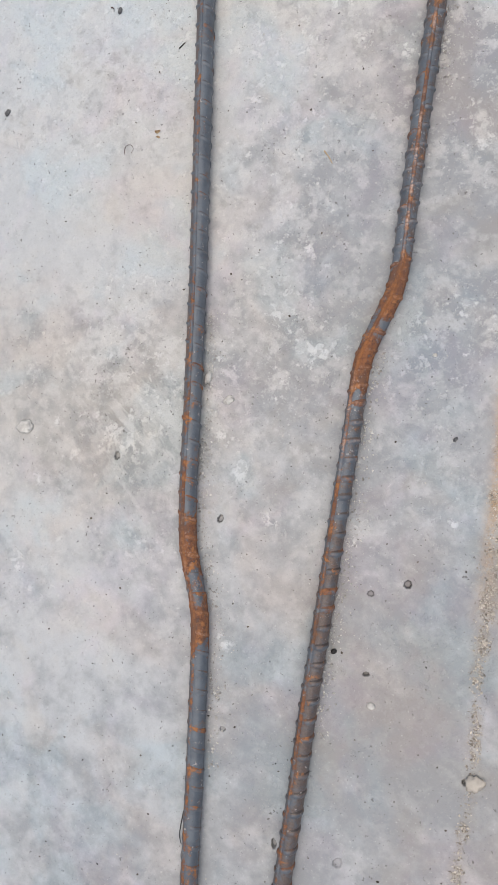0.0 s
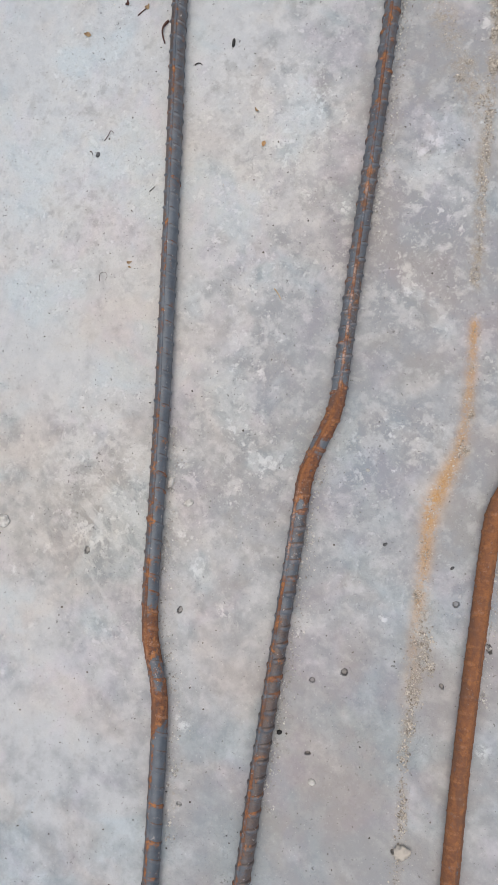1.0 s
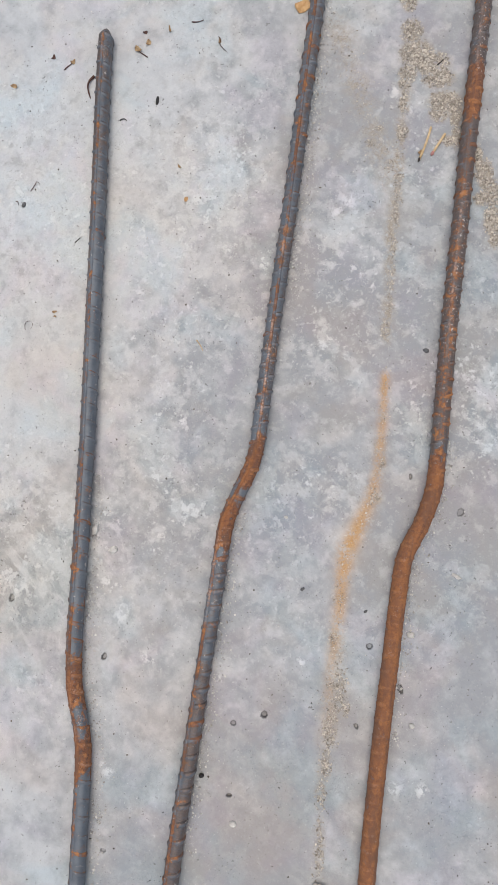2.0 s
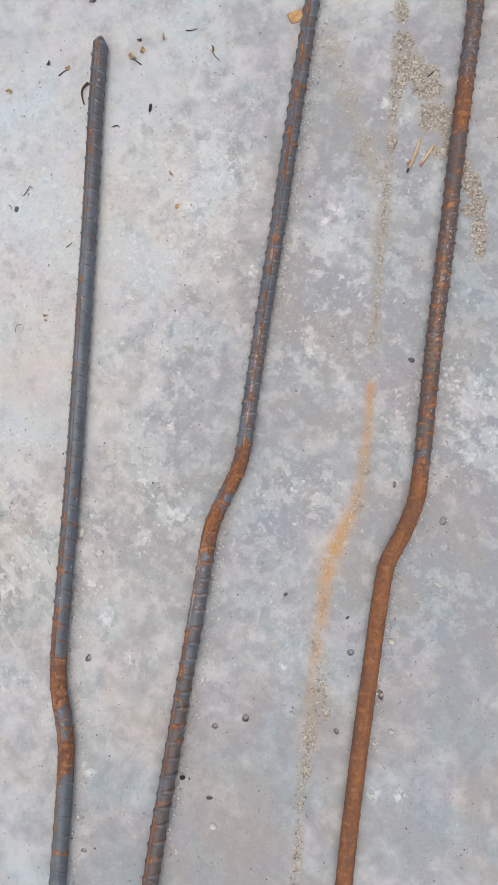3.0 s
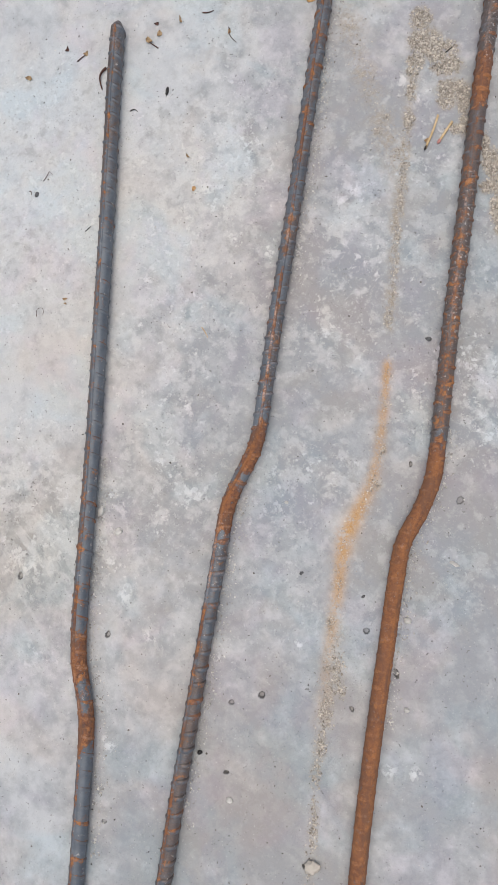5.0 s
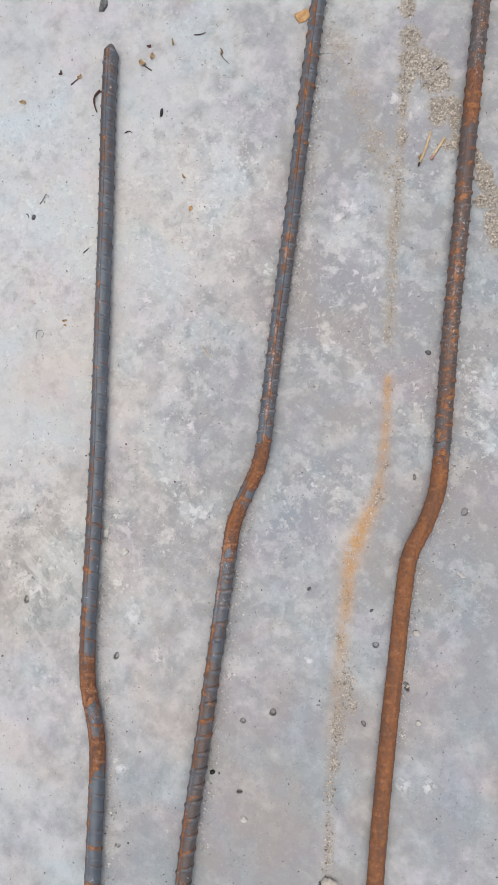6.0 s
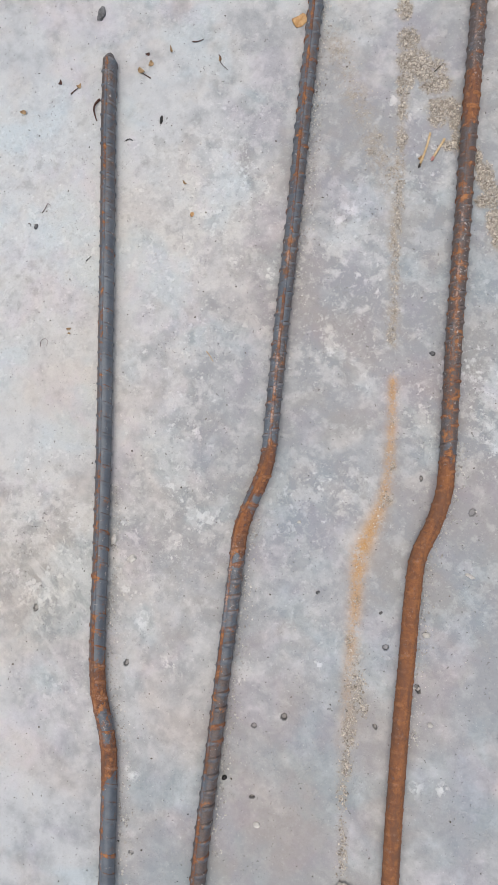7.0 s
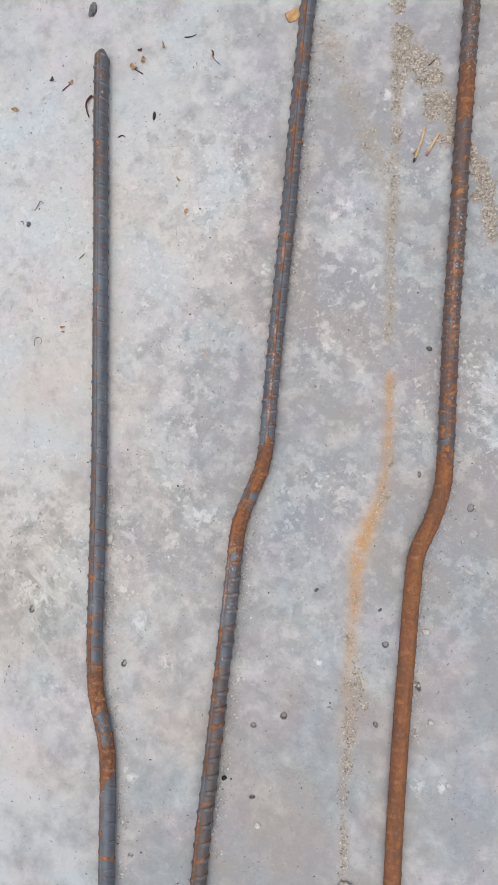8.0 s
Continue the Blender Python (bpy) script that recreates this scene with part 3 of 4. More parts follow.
def rebar(bar, label, pitch, lean, height, tip, worn, seed, flank, coats, shine, broad):
    """A ribbed bar: shaft, two lengthwise ribs and rows of crosswise ribs, with its sheared end where that shows."""
    rng = np.random.RandomState(seed)
    thing = new("reinforcing_bar")
    tagged(thing, label, "rebar", "bars laid out on the floor")
    R, last = bar.radius, bar.s[-1]
    theta = np.linspace(0, 2 * np.pi, 36, endpoint=False)
    s, th = np.meshgrid(bar.s, theta, indexing="ij")
    r = R * (1 + 0.012 * np.sin(s * 61 + seed) * np.sin(th * 2 + s * 23) + 0.006 * np.sin(s * 240 + th * 3))
    if tip:
        u = np.clip(s / (0.011 + 0.006 * np.sin(th + 0.6)), 0, 1)
        r = r * (0.42 + 0.58 * u ** 0.8)
    seam = th - bar.rib_turn(s)
    band = coats[0] * np.exp(-((np.mod(seam + np.pi, 2 * np.pi) - np.pi) / 0.30) ** 2) + coats[1] * np.clip(-np.sin(seam) * 2, 0, 1)
    # browner on one flank, and highlights painted along the top
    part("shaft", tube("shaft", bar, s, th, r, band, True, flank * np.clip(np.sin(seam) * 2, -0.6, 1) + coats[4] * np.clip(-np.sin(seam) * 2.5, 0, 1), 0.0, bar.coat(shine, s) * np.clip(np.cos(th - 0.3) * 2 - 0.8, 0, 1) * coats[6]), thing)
    # sheared end faces
    for where, name in ((0, "cut_end"), (-1, "cut_end")):
        ring = bar.at(s[where], th[where], r[where])
        mid = bar.at(s[where].mean() + (-0.0015 if where == 0 else 0.0015), 0.9, R * 0.12)
        verts = ring.tolist() + [np.asarray(mid).tolist()]
        n = len(ring)
        faces = [(k, (k + 1) % n, n) if where == 0 else ((k + 1) % n, k, n) for k in range(n)]
        part(name, mesh_from(name, verts, faces, STEEL, False, rust=np.full(n + 1, 0.45), brown=np.full(n + 1, 0.6), bare=np.full(n + 1, 0.35)), thing)
    # lengthwise ribs, on two sides
    for half in (0, math.pi):
        ss = bar.s[bar.s > (0.010 if tip else 0.0)]
        turn = bar.rib_turn(ss) + half
        profile = [(-0.26, -0.0006), (-0.13, height * 0.75 * coats[3]), (0.0, height * 0.9 * coats[3]), (0.13, height * 0.75 * coats[3]), (0.26, -0.0006)]
        s2 = np.repeat(ss[:, None], len(profile), 1)
        th2 = turn[:, None] + np.array([q[0] for q in profile])[None, :]
        wob = 1 + 0.25 * np.sin(ss * 310 + seed) * np.sin(ss * 97)
        r2 = R + np.array([q[1] for q in profile])[None, :] * wob[:, None] * (1 - 0.6 * bar.coat(worn, ss))[:, None]
        # shine sets where the seam carries its painted highlight, strongest on the ridge
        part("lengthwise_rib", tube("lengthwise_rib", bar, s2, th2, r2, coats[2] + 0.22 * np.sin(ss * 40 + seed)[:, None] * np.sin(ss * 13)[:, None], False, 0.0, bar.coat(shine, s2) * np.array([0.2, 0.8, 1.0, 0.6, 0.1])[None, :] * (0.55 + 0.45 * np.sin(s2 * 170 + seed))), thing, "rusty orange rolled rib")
    # crosswise ribs, within the stretch that lies in the open
    for half in (0, math.pi):
        for s0 in np.arange(0.016 + (0.5 * pitch if half else 0), last - 0.02, pitch):
            y = float(bar.place(s0))
            if not -0.60 < y < 1.10:
                continue
            s0 = s0 + rng.uniform(-0.0008, 0.0008)
            v = np.linspace(0, 1, 13)
            turn = float(bar.rib_turn(s0)) + half + 0.22 + v * (math.pi - 0.44)
            tall = height * rng.uniform(0.8, 1.15) * np.sin(np.pi * v) ** 0.5 * (1 - 0.8 * float(bar.coat(worn, s0)))
            cross = [(-0.0040, 0.0), (-0.0019, 0.45), (-0.0008, 1.0), (0.0008, 1.0), (0.0019, 0.45), (0.0036, 0.0)]
            s3 = s0 + (broad if y < 0.15 else 1.0) * np.array([c[0] for c in cross])[:, None] + (lean * (v - 0.5))[None, :]
            # rust at the rib's foot, with its shaded side darkened in the colour
            skirt = np.array([0.3, 0.45, -0.05, -0.1, 0.0, 0.15])[:, None] * np.ones(13)[None, :]
            crest = np.array([0, 0.2, 1, 0.8, 0.1, 0])[:, None] * (0.4 + 0.6 * np.sin(v * 9 + s0 * 400) ** 2)[None, :]
            th3 = np.repeat(turn[None, :], 6, 0)
            r3 = R - 0.0004 + np.array([c[1] for c in cross])[:, None] * (tall + 0.0004)[None, :]
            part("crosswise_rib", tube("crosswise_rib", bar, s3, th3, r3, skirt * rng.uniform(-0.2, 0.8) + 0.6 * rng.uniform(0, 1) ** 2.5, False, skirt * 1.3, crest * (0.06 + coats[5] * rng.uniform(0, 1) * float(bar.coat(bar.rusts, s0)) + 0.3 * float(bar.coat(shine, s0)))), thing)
    return thing


bar_a = Bar([(-0.0585, 0.9045), (-0.0604, 0.806), (-0.0603, 0.63), (-0.0617, 0.46), (-0.063, 0.296), (-0.0668, 0.137), (-0.0698, 0.044), (-0.0700, 0.002),
             (-0.0684, -0.0346), (-0.0622, -0.063), (-0.0555, -0.0912), (-0.0517, -0.1155), (-0.0509, -0.154), (-0.0531, -0.256), (-0.0546, -0.323), (-0.0574, -0.40), (-0.064, -0.60), (-0.072, -0.95)],
            0.0108, [(-1, -30), (-0.2, -30), (0.0, -16), (0.2, -9), (0.5, -14), (0.9, -4)],
            [(-0.062, 0.002, 0.014, 0.95), (-0.151, -0.094, 0.012, 0.95), (-0.07, 0.02, 0.004, 0.4), (-0.16, -0.06, 0.01, 0.3), (0.0, 0.17, 0.05, 0.22), (-0.5, -0.3, 0.08, 0.25)],
            [(0.60, 1.0, 0.2, 0.42), (-1, 0.6, 0.2, 0.10)])
bar_b = Bar([(0.332, 1.55), (0.2735, 1.10), (0.2544, 0.944), (0.234, 0.7815), (0.2157, 0.6225), (0.195, 0.46), (0.1785, 0.318), (0.1765, 0.296), (0.1690, 0.2638), (0.1535, 0.2311),
             (0.1440, 0.210), (0.1368, 0.1929), (0.1325, 0.1739), (0.1303, 0.1549), (0.1209, 0.0832), (0.1098, 0.0043), (0.1003, -0.0655), (0.0907, -0.1345), (0.0804, -0.2034), (0.0690, -0.300), (0.0528, -0.416), (0.020, -0.66), (-0.02, -0.97)],
            0.0103, [(-1, -40), (-0.1, -34), (0.15, -36), (0.3, 4), (0.6, -2), (1.0, -14)],
            [(0.238, 0.298, 0.016, 1.0), (0.152, 0.216, 0.016, 1.0), (0.14, 0.31, 0.01, 0.4), (0.3, 1.2, 0.1, 0.14), (-1, 0.14, 0.05, 0.10)],
            [(0.3, 1.6, 0.1, 0.36), (-1, 0.02, 0.1, 0.50), (0.0, 0.15, 0.04, 0.25)])
bar_c = Bar([(0.556, 1.55), (0.502, 1.10), (0.4813, 0.912), (0.4675, 0.7937), (0.4539, 0.678), (0.4463, 0.6023), (0.4285, 0.446), (0.4155, 0.301), (0.4087, 0.240), (0.4040, 0.2225), (0.3905, 0.1874),
             (0.3805, 0.170), (0.3718, 0.1532), (0.3668, 0.1358), (0.3595, 0.0836), (0.3508, 0.0117), (0.3418, -0.0593), (0.3343, -0.1255), (0.3272, -0.1915), (0.3213, -0.256), (0.309, -0.40), (0.29, -0.65), (0.265, -0.97)],
            0.0107, [(-1, 32), (0.1, 27), (0.3, -10), (0.9, -18)],
            [(-1, 0.275, 0.04, 1.15), (0.74, 0.815, 0.012, 0.95), (0.3, 0.74, 0.05, 0.32), (0.815, 1.6, 0.02, 0.22), (0.60, 0.70, 0.06, 0.40)],
            [(0.28, 1.6, 0.05, 0.72)])
rebar(bar_a, "blue-grey ribbed steel bar with rusted crank and sheared tip", 0.0228, 0.009, 0.0015, True, [(-0.16, 0.005, 0.02, 0.5), (-1, -0.15, 0.02, 0.4)], 1, 0.05, (0.26, 0.10, 0.42, 1.1, 0.55, 0.4, 0.5), [(0.86, 0.92, 0.02, 0.4), (-0.1, -0.03, 0.02, 0.3)], 1.1)
rebar(bar_b, "grey ribbed steel bar with rust-orange crank and rusty seam", 0.0214, -0.005, 0.0018, False, [(0.15, 0.30, 0.02, 0.35)], 2, 0.16, (0.34, -0.05, 0.50, 1.4, 0.12, 0.35, 0.25), [(0.31, 0.47, 0.05, 1.0), (0.54, 0.60, 0.03, 0.7), (0.06, 0.175, 0.02, 0.9)], 1.45)
rebar(bar_c, "rust-brown ribbed steel bar with orange rusted crank", 0.0200, -0.005, 0.0015, False, [(-1, 0.12, 0.05, 0.72), (0.1, 0.29, 0.03, 0.45)], 3, 0.10, (0.34, 0.0, 0.10, 0.3, 0.1, 0.08, 0.8), [(0.42, 0.63, 0.05, 0.6), (0.80, 0.90, 0.03, 0.5)], 1.25)


# ---- loose sand, grit and crumbs ----
def grains(name, label, category, places, sizes, mat, seed, flat=0.7):
    """Many small broken grains in one mesh."""
    rng = np.random.RandomState(seed)
    octa = np.array([(1, 0, 0), (0, 1, 0), (-1, 0, 0), (0, -1, 0), (0, 0, 1), (0, 0, -1)], float)
    tri = np.array([(0, 1, 4), (1, 2, 4), (2, 3, 4), (3, 0, 4), (1, 0, 5), (2, 1, 5), (3, 2, 5), (0, 3, 5)])
    verts, faces = [], []
    for k, ((x, y), size) in enumerate(zip(places, sizes)):
        a = rng.uniform(0, 6.3)
        p = octa * rng.uniform(0.55, 1.2, (6, 1)) + rng.uniform(-0.25, 0.25, (6, 3))
        p = p * (size, size * rng.uniform(0.6, 1.0), size * flat)
        c, s = math.cos(a), math.sin(a)
        p = np.stack([x + p[:, 0] * c - p[:, 1] * s, y + p[:, 0] * s + p[:, 1] * c, p[:, 2] + size * flat * 0.5], 1)
        verts += p.tolist()
        faces += (tri + 6 * k).tolist()
    return tagged(new(name, mesh_from(name, verts, faces, mat, False)), label, category, kind="stuff")


def strewn(line, reach, count, seed):
    """Places beside a line, in clumps, thinning out."""
    rng = np.random.RandomState(seed)
    p = np.array(line)
    run = np.concatenate([[0], np.cumsum(np.hypot(*np.diff(p, axis=0).T))])
    s = rng.uniform(0, 1, count) * run[-1]
    at = np.stack([np.interp(s, run, p[:, k]) for k in (0, 1)], 1)
    swell = 0.75 + 0.3 * np.sin(s * 75 + seed * 2) * np.sin(s * 37 + seed)
    off = rng.normal(0, 1, (count, 2))
    return at + off * reach * swell[:, None]


def sizes(count, lo, hi, seed):
    return lo + (hi - lo) * np.random.RandomState(seed + 500).uniform(0, 1, count) ** 3.5


def heaped(lobes, count, seed, gaps=-0.42):
    """Places within lobes of sand, with ragged rims and bare gaps."""
    rng = np.random.RandomState(seed)
    wide = np.array([a * b for _, _, a, b in lobes], float)
    out = []
    while len(out) < count:
        px, py, a, b = lobes[rng.choice(len(lobes), p=wide / wide.sum())]
        turn, r = rng.uniform(0, 2 * math.pi), rng.uniform(0, 1) ** 0.55 * rng.uniform(0.7, 1.4)
        x, y = px + a * r * math.cos(turn) / 1000, py + b * r * math.sin(turn) / 1000
        if noise.noise(Vector((x * 110, y * 110, seed))) + 0.5 * noise.noise(Vector((x * 260, y * 260, seed))) > gaps + 0.35 * max(r - 0.8, 0):
            out.append((x, y))
    return np.array(out)


grains("sand", "patch of loose tan sand and grit on the concrete", "sand", heaped(HEAP, 6500, 5, -0.36), sizes(6500, 0.0004, 0.0025, 5), SAND, 5)
grains("sand", "loose tan sand against the rusty bar", "sand", heaped(SIDE, 2300, 6), sizes(2300, 0.0005, 0.0027, 6), SAND, 6)
grains("sand", "thin trail of coarse tan sand on the concrete", "sand", np.concatenate([heaped(TRAIL, 2000, 7, -0.15), strewn(SAND_LINE, 0.0045, 1000, 7)]), sizes(3000, 0.0004, 0.0021, 7), SAND, 7)
grains("sand", "faint line of fine sand on the concrete", "sand", np.concatenate([heaped(THIN, 1300, 8, -0.25), strewn(DUST_LINE, 0.004, 500, 8), strewn(RUST_LINE, 0.008, 450, 9), strewn(TAN_LINE, 0.012, 300, 10)]), sizes(2550, 0.0004, 0.0019, 8), SAND, 8)
beside = np.concatenate([np.stack([b.xy[:, 0] + 0.0100, b.xy[:, 1]], 1)[(b.xy[:, 1] > lo) & (b.xy[:, 1] < hi)] for b, lo, hi in ((bar_a, -0.30, 0.25), (bar_b, -0.25, 0.20), (bar_b, 0.5, 1.0), (bar_c, -0.1, 0.3))])
pick = np.random.RandomState(11)
beside = beside[pick.randint(0, len(beside), 3200)] + np.abs(pick.normal(0, 1, (3200, 2))) * (0.0090, 0.002)
grains("grit", "grey concrete grit along the bars", "grit", beside, sizes(3200, 0.0006, 0.0026, 11), GRIT, 11)
spread = np.random.RandomState(12).uniform((-0.4, -0.54), (0.58, 1.08), (1100, 2))
grains("crumbs", "tiny dark crumbs strewn over the concrete", "crumbs", spread, sizes(1100, 0.0003, 0.0019, 12), CRUMB, 12, 0.5)
spread = np.random.RandomState(13).uniform((-0.4, -0.54), (0.58, 1.08), (800, 2))
grains("grit", "pale mortar crumbs strewn over the concrete", "grit", spread, sizes(800, 0.0003, 0.0018, 13), PALE, 13, 0.5)


# ---- single small things ----
def pebble(name, label, category, x, y, length, width, tall, turn, mat, seed, rough=0.18):
    bm = bmesh.new()
    bmesh.ops.create_icosphere(bm, subdivisions=3, radius=1)
    for v in bm.verts:
        k = 1 + rough * noise.noise(v.co * 1.7 + Vector((seed * 3.1, 0, 0))) * 2 + rough * 0.6 * noise.noise(v.co * 4.3 + Vector((0, seed * 2.3, 0)))
        v.co = Vector((v.co.x * length / 2 * k, v.co.y * width / 2 * k, max(v.co.z, -0.55) * tall / 1.55 * k))
    low = min(v.co.z for v in bm.verts)
    me = bpy.data.meshes.new(name)
    bm.to_mesh(me)
    bm.free()
    me.materials.append(mat)
    me.polygons.foreach_set("use_smooth", [True] * len(me.polygons))
    ob = new(name, me)
    ob.matrix_world = pose(x, y, -low - 0.0003, 0, 0, turn)
    return tagged(ob, label, category)


def stalk(name, label, category, line, thick, mat, lift=0.0):
    """A thin curved stalk lying on the floor, thicker at its start."""
    cu = bpy.data.curves.new(name, "CURVE")
    cu.dimensions, cu.bevel_depth, cu.bevel_resolution, cu.use_fill_caps = "3D", thick, 2, True
    sp = cu.splines.new("NURBS")
    sp.points.add(len(line) - 1)
    for k, (x, y) in enumerate(line):
        u = k / (len(line) - 1)
        sp.points[k].co, sp.points[k].radius = (x, y, thick + lift * math.sin(math.pi * u), 1), 1.15 - 0.6 * u
    sp.use_endpoint_u, sp.order_u = True, 3
    cu.materials.append(mat)
    tmp = bpy.data.objects.new(name, cu)
    me = bpy.data.meshes.new_from_object(tmp)
    bpy.data.objects.remove(tmp)
    me.name = name
    return tagged(new(name, me), label, category)


def flake(name, label, category, x, y, length, width, turn, mat, curl, seed, thick=0.0005, square=0.0):
    """A thin curled scrap with a ragged rim and real thickness."""
    length, width = length * 0.85, width * 0.8
    n, rings = 22, 5
    rng = np.random.RandomState(seed)
    rim = 1 + 0.16 * np.sin(np.arange(n) * 2 * np.pi / n * 3 + seed) + rng.uniform(-0.09, 0.09, n)
    turns = np.arange(n) * 2 * np.pi / n
    rim = rim * (1 - square) + square / np.maximum(np.abs(np.cos(turns)), np.abs(np.sin(turns)))
    verts, faces = [], []
    for side in (1, 0):
        for k in range(rings):
            f = (k + 0.02) / (rings - 1)
            for i in range(n):
                a = i * 2 * np.pi / n
                u, v = f * rim[i] * math.cos(a), f * rim[i] * math.sin(a)
                verts.append((u * length / 2, v * width / 2, curl * (u * u + 0.4 * v) + curl * 0.5 + side * thick))
    m = n * rings
    for side in (0, 1):
        for k in range(rings - 1):
            for i in range(n):
                q = (side * m + k * n + i, side * m + k * n + (i + 1) % n, side * m + (k + 1) * n + (i + 1) % n, side * m + (k + 1) * n + i)
                faces.append(q[::-1] if side == 0 else q)
    for i in range(n):
        o = (rings - 1) * n
        faces.append((o + i, o + (i + 1) % n, m + o + (i + 1) % n, m + o + i))
    me = mesh_from(name, verts, faces, mat)
    ob = new(name, me)
    ob.matrix_world = pose(x, y, 0.0003 - min(v[2] for v in verts), 0, 0, turn)
    return tagged(ob, label, category)


def match(x0, y0, x1, y1, width, label, head_mat, head_label, burnt):
    """A wooden match lying on the floor: a square stick and its head, at the second place given."""
    length = math.hypot(x1 - x0, y1 - y0)
    thing = tagged(new("match"), label, "match", "matches by the sand")
    thing.matrix_world = pose(x0, y0, 0.0003, 0, 0, math.degrees(math.atan2(y1 - y0, x1 - x0)))
    verts, faces = [], []
    for k in range(9):
        u, w = k / 8, width / 2 * (1 + 0.06 * math.sin(k * 2.3))
        bow = burnt * 0.0012 * math.sin(math.pi * u)
        corners = [(-w, 0.15), (-w * 0.85, 0.0), (w * 0.85, 0.0), (w, 0.15), (w, 0.85), (w * 0.8, 1.0), (-w * 0.8, 1.0), (-w, 0.85)]
        verts += [(u * (length - 0.002), c + bow, h * width * 0.95) for c, h in corners]
    for k in range(8):
        faces += [(k * 8 + i, (k + 1) * 8 + i, (k + 1) * 8 + (i + 1) % 8, k * 8 + (i + 1) % 8) for i in range(8)]
    faces += [tuple(range(8)), tuple(range(71, 63, -1))]
    part("stick", mesh_from("stick", verts, [f[::-1] for f in faces], STRAW, False), thing)
    bm = bmesh.new()
    bmesh.ops.create_icosphere(bm, subdivisions=3, radius=1)
    for v in bm.verts:
        k = 1 + 0.14 * noise.noise(v.co * 2.4 + Vector((x0 * 90, 0, 0)))
        v.co = Vector((length - 0.003 + v.co.x * 0.0036 * k, v.co.y * width * (0.52 if burnt else 0.72) * k, max(0.0, width * 0.55 + v.co.z * width * 0.66 * k)))
    me = bpy.data.meshes.new("head")
    bm.to_mesh(me)
    bm.free()
    me.materials.append(head_mat)
    part("head", me, thing, head_label)
    return thing


pebble("pebble", "flat oval dark grey stone on the concrete", "stone", -0.077, 0.983, 0.026, 0.012, 0.004, 78, STONE, 1)
pebble("seed", "small black pointed seed on the concrete", "seed", 0.019, 0.799, 0.014, 0.0048, 0.0035, 82, BLACK, 2, 0.08)
pebble("pebble", "black crumb of stone on the concrete", "stone", 0.401, 0.422, 0.008, 0.006, 0.004, 150, STONE, 3)
pebble("pebble", "pale mortar pebble against the grey bar", "stone", -0.0505, 0.172, 0.016, 0.009, 0.005, 75, PALE, 4)
pebble("mortar_chip", "pale flat mortar chip stuck to the concrete", "stone", -0.024, 0.144, 0.013, 0.009, 0.0022, 20, PALE, 5, 0.3)
pebble("mortar_chip", "white sliver of mortar on the concrete", "stone", 0.437, 0.123, 0.012, 0.005, 0.0025, -30, PALE, 6, 0.25)
pebble("pebble", "pale pebble beside the rusty bar", "stone", 0.379, 0.046, 0.010, 0.008, 0.004, 0, PALE, 7)
pebble("pebble", "small white pebble beside the rusty bar", "stone", 0.379, -0.068, 0.007, 0.006, 0.004, 0, PALE, 8)
pebble("mortar_lump", "tan crumbly mortar lump at the end of the sand trail", "stone", 0.262, -0.276, 0.017, 0.015, 0.008, 30, SAND, 9, 0.3)
pebble("mortar_lump", "low pale mortar lump on the concrete", "stone", -0.298, 0.11, 0.020, 0.016, 0.004, 0, PALE, 10, 0.3)
pebble("pebble", "dark flat stone on the concrete", "stone", -0.339, 0.531, 0.010, 0.006, 0.003, 60, STONE, 11)
pebble("pebble", "dark grey stone on the concrete", "stone", -0.366, 0.504, 0.013, 0.010, 0.004, 20, STONE, 17)
# added black body that covers the pit of the same place and darkens it
pebble("pebble", "black pellet over the pit beside the grey bar", "stone", 0.107, -0.147, 0.0068, 0.0055, 0.0035, 20, BLACK, 12)
pebble("pebble", "small black stone crumb on the concrete", "stone", 0.321, 0.074, 0.0055, 0.0035, 0.0025, 30, STONE, 13)
pebble("pebble", "small black stone crumb on the concrete", "stone", 0.238, 0.100, 0.006, 0.004, 0.0025, 45, STONE, 14)
pebble("mortar_chip", "white chip of mortar on the concrete", "stone", 0.215, 0.195, 0.005, 0.004, 0.002, 0, PALE, 15)
pebble("mortar_chip", "pale round mortar chip on the concrete", "stone", 0.150, -0.205, 0.009, 0.008, 0.0025, 0, PALE, 16)

stalk("twig", "short curved red-brown twig against the grey bar", "twig", [(-0.0785, 0.842), (-0.085, 0.836), (-0.0885, 0.823), (-0.083, 0.808)], 0.0016, TWIG, 0.002)
stalk("leaf_stalk", "thin brown leaf stalk on the concrete", "twig", [(0.002, 0.868), (-0.004, 0.872), (-0.012, 0.878)], 0.0008, TWIG, 0.001)
stalk("leaf_stalk", "thin dark leaf stalk on the concrete", "twig", [(-0.126, 0.856), (-0.120, 0.861), (-0.113, 0.866)], 0.0008, TWIG, 0.001)
stalk("twig", "tiny black crooked twig on the concrete", "twig", [(-0.037, 0.771), (-0.030, 0.776), (-0.026, 0.770)], 0.0008, BLACK, 0.001)
stalk("twig", "tiny black twig on the concrete", "twig", [(-0.098, 0.587), (-0.090, 0.594)], 0.0007, BLACK)
stalk("twig", "short brown twig on the concrete", "twig", [(0.068, 0.919), (0.077, 0.916), (0.085, 0.921)], 0.0008, TWIG, 0.001)
stalk("twig", "bent grey-brown twig on the concrete", "twig", [(-0.170, 0.668), (-0.163, 0.675), (-0.160, 0.684), (-0.156, 0.678)], 0.0005, TWIG, 0.002)
stalk("fibre", "small curled brown fibre on the concrete", "fibre", [(-0.168, 0.458), (-0.170, 0.468), (-0.160, 0.472), (-0.155, 0.464), (-0.160, 0.460)], 0.0003, TWIG, 0.001)
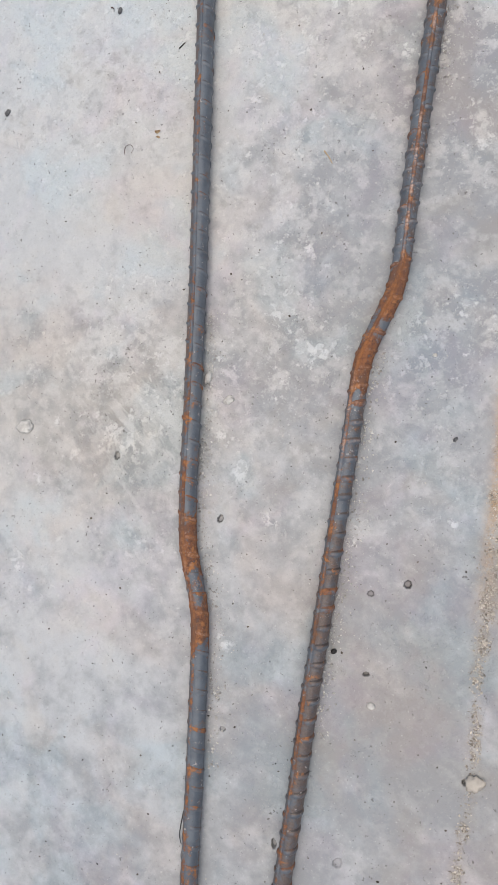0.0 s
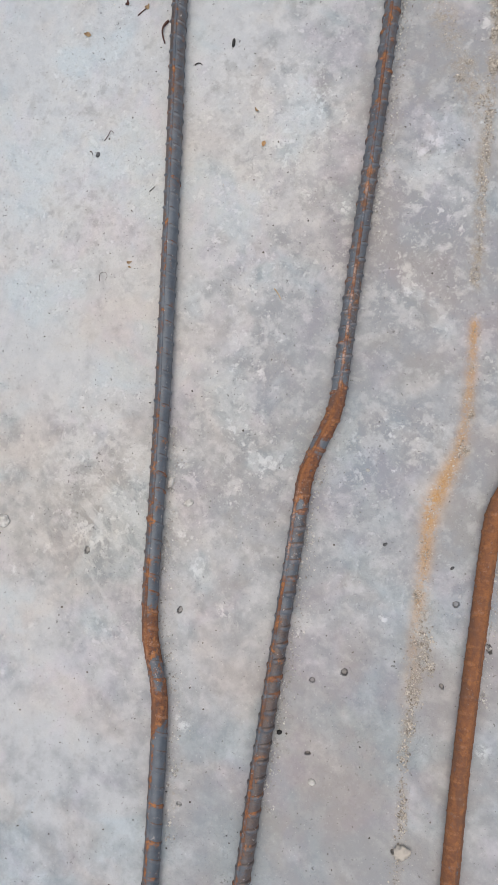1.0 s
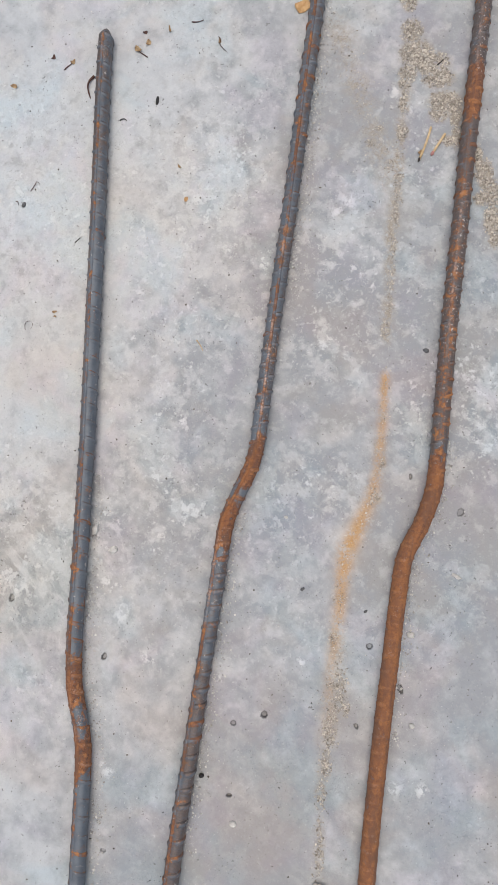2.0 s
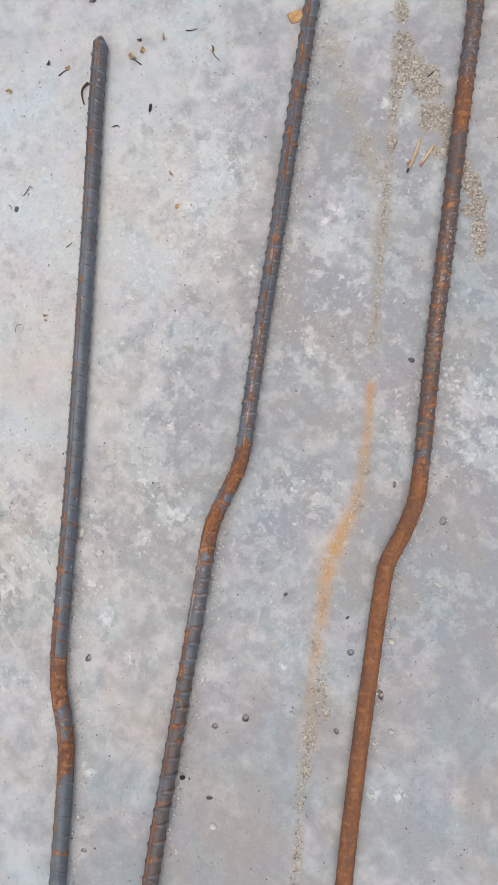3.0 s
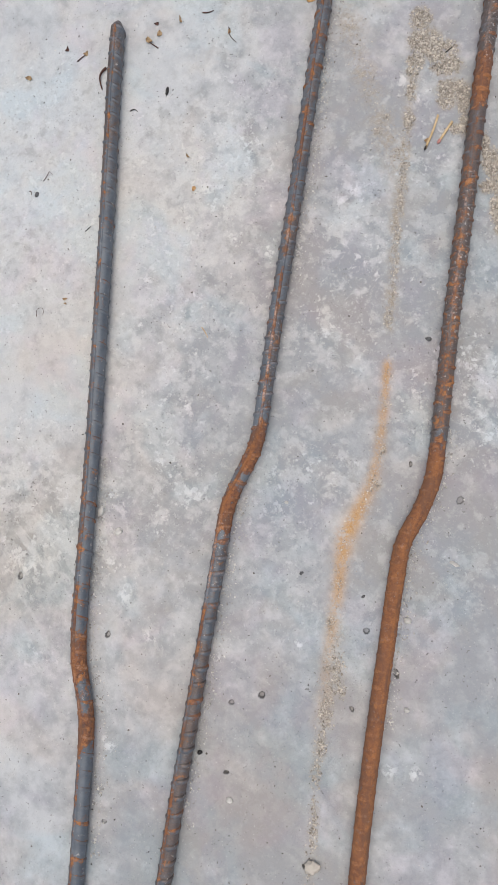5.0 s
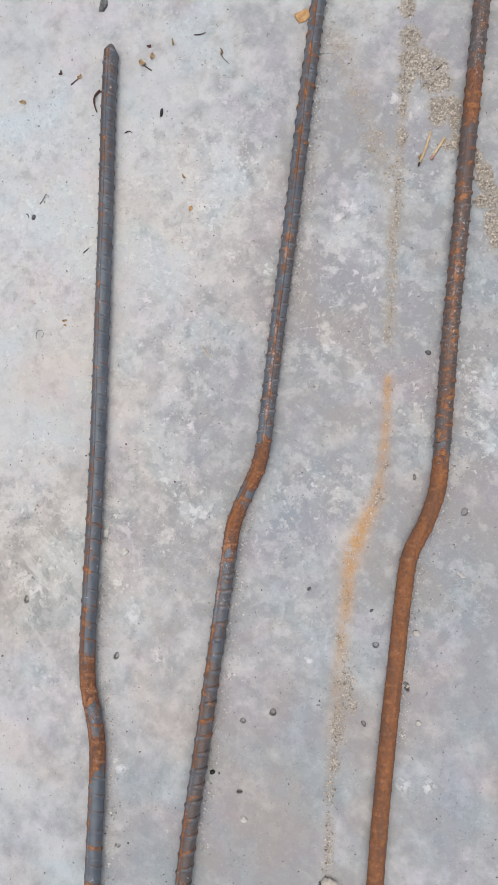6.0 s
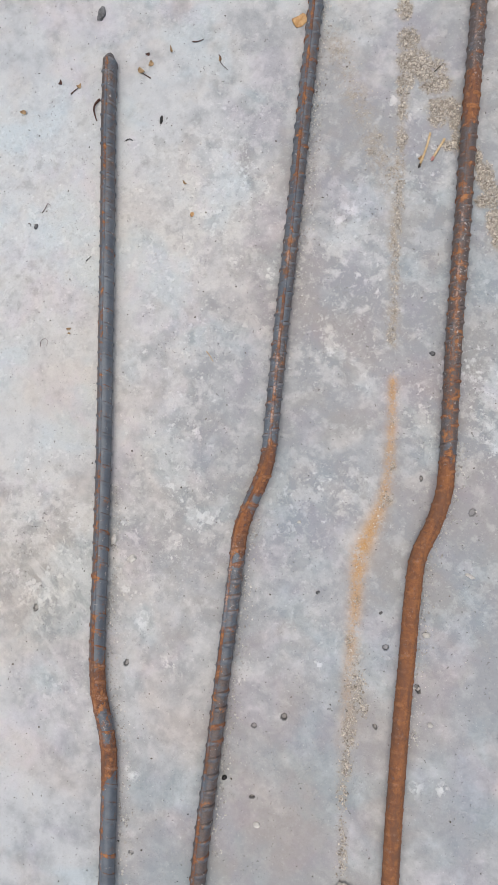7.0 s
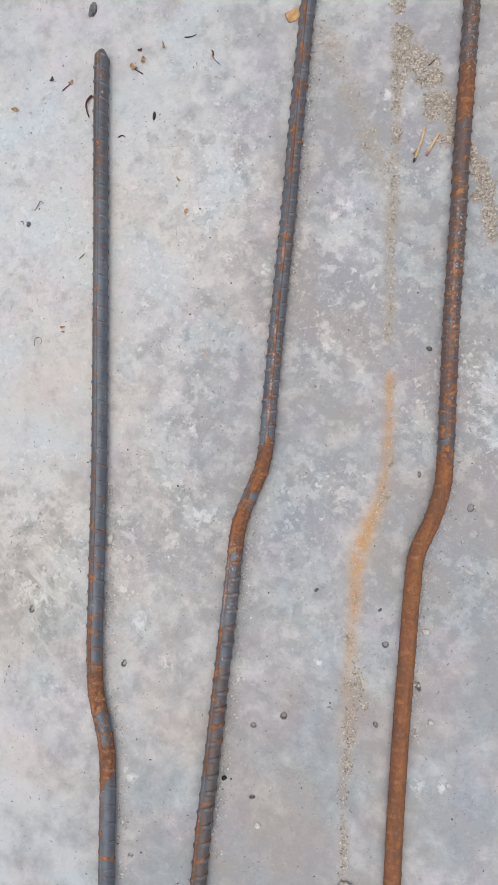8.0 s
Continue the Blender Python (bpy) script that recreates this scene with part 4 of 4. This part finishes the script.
stalk("fibre", "small tan fibre on the concrete", "fibre", [(0.086, 0.440), (0.092, 0.433), (0.096, 0.424)], 0.0007, STRAW)
stalk("fibre", "small curled brown fibre on the concrete", "fibre", [(0.108, 0.893), (0.113, 0.888), (0.108, 0.880), (0.121, 0.868)], 0.0006, TWIG, 0.001)
flake("husk", "short pinkish-brown husk on the concrete", "husk", -0.124, 0.484, 0.009, 0.004, 10, HUSK, 0.001, 33)
flake("husk", "tiny pinkish-brown husk on the concrete", "husk", -0.123, 0.477, 0.006, 0.003, -20, HUSK, 0.001, 34)
pebble("pebble", "small dark grey stone crumb on the concrete", "stone", -0.179, 0.647, 0.009, 0.005, 0.003, 70, STONE, 18)
stalk("fibre", "small curled dark fibre on the concrete", "fibre", [(-0.192, 0.653), (-0.187, 0.653), (-0.188, 0.647)], 0.0006, TWIG, 0.001)
stalk("scale_curl", "thin dark curl of peeled scale beside the grey bar", "scale", [(-0.0705, -0.356), (-0.0745, -0.376), (-0.0750, -0.389), (-0.0725, -0.396)], 0.0006, BLACK, 0.001)
stalk("twig", "thin black twig at the edge of the sand", "twig", [(0.419, 0.829), (0.424, 0.832), (0.428, 0.837)], 0.0008, BLACK, 0.001)

flake("leaf", "dry orange-tan leaf scrap tucked beside the grey bar", "leaf", 0.2305, 0.931, 0.025, 0.021, 25, LEAF, 0.0012, 26, 0.0005, 0.6)
flake("husk", "small yellow-brown husk on the concrete", "husk", -0.203, 0.834, 0.012, 0.007, -15, HUSK, 0.002, 22)
flake("husk", "curled brown husk with a thin stalk", "husk", -0.012, 0.880, 0.014, 0.010, 140, HUSK, 0.003, 23)
flake("husk", "small brown husk on the concrete", "husk", 0.003, 0.890, 0.010, 0.008, 60, HUSK, 0.002, 24)
flake("husk", "small dark brown husk on the concrete", "husk", -0.143, 0.876, 0.009, 0.005, 60, TWIG, 0.002, 25)
flake("husk", "small yellowish husk on the concrete", "husk", -0.112, 0.867, 0.009, 0.006, 30, HUSK, 0.002, 26)
flake("husk", "narrow brown husk on the concrete", "husk", 0.035, 0.909, 0.012, 0.004, 100, HUSK, 0.002, 27)
flake("husk", "tiny curled tan husk on the concrete", "husk", 0.055, 0.696, 0.009, 0.004, 130, HUSK, 0.002, 28)
flake("husk", "tiny yellow husk on the concrete", "husk", 0.066, 0.646, 0.009, 0.006, 70, LEAF, 0.002, 29)
flake("husk", "tiny grey-brown husk on the concrete", "husk", -0.002, 0.907, 0.008, 0.005, 0, TWIG, 0.001, 30)
flake("husk", "tiny tan husk on the concrete", "husk", 0.110, 0.885, 0.008, 0.005, 80, HUSK, 0.001, 31)

match(0.4100, 0.7375, 0.3925, 0.6885, 0.0030, "burnt wooden match with a charred tip beside the sand", CHAR, "charred black head", 1.0)
match(0.4290, 0.7270, 0.4100, 0.6970, 0.0032, "unburnt wooden match with a pink head beside the sand", PINK, "faded pink head", 0.0)
flake("husk", "small tan husk against the burnt match", "husk", 0.3945, 0.7015, 0.007, 0.005, 40, HUSK, 0.002, 32)
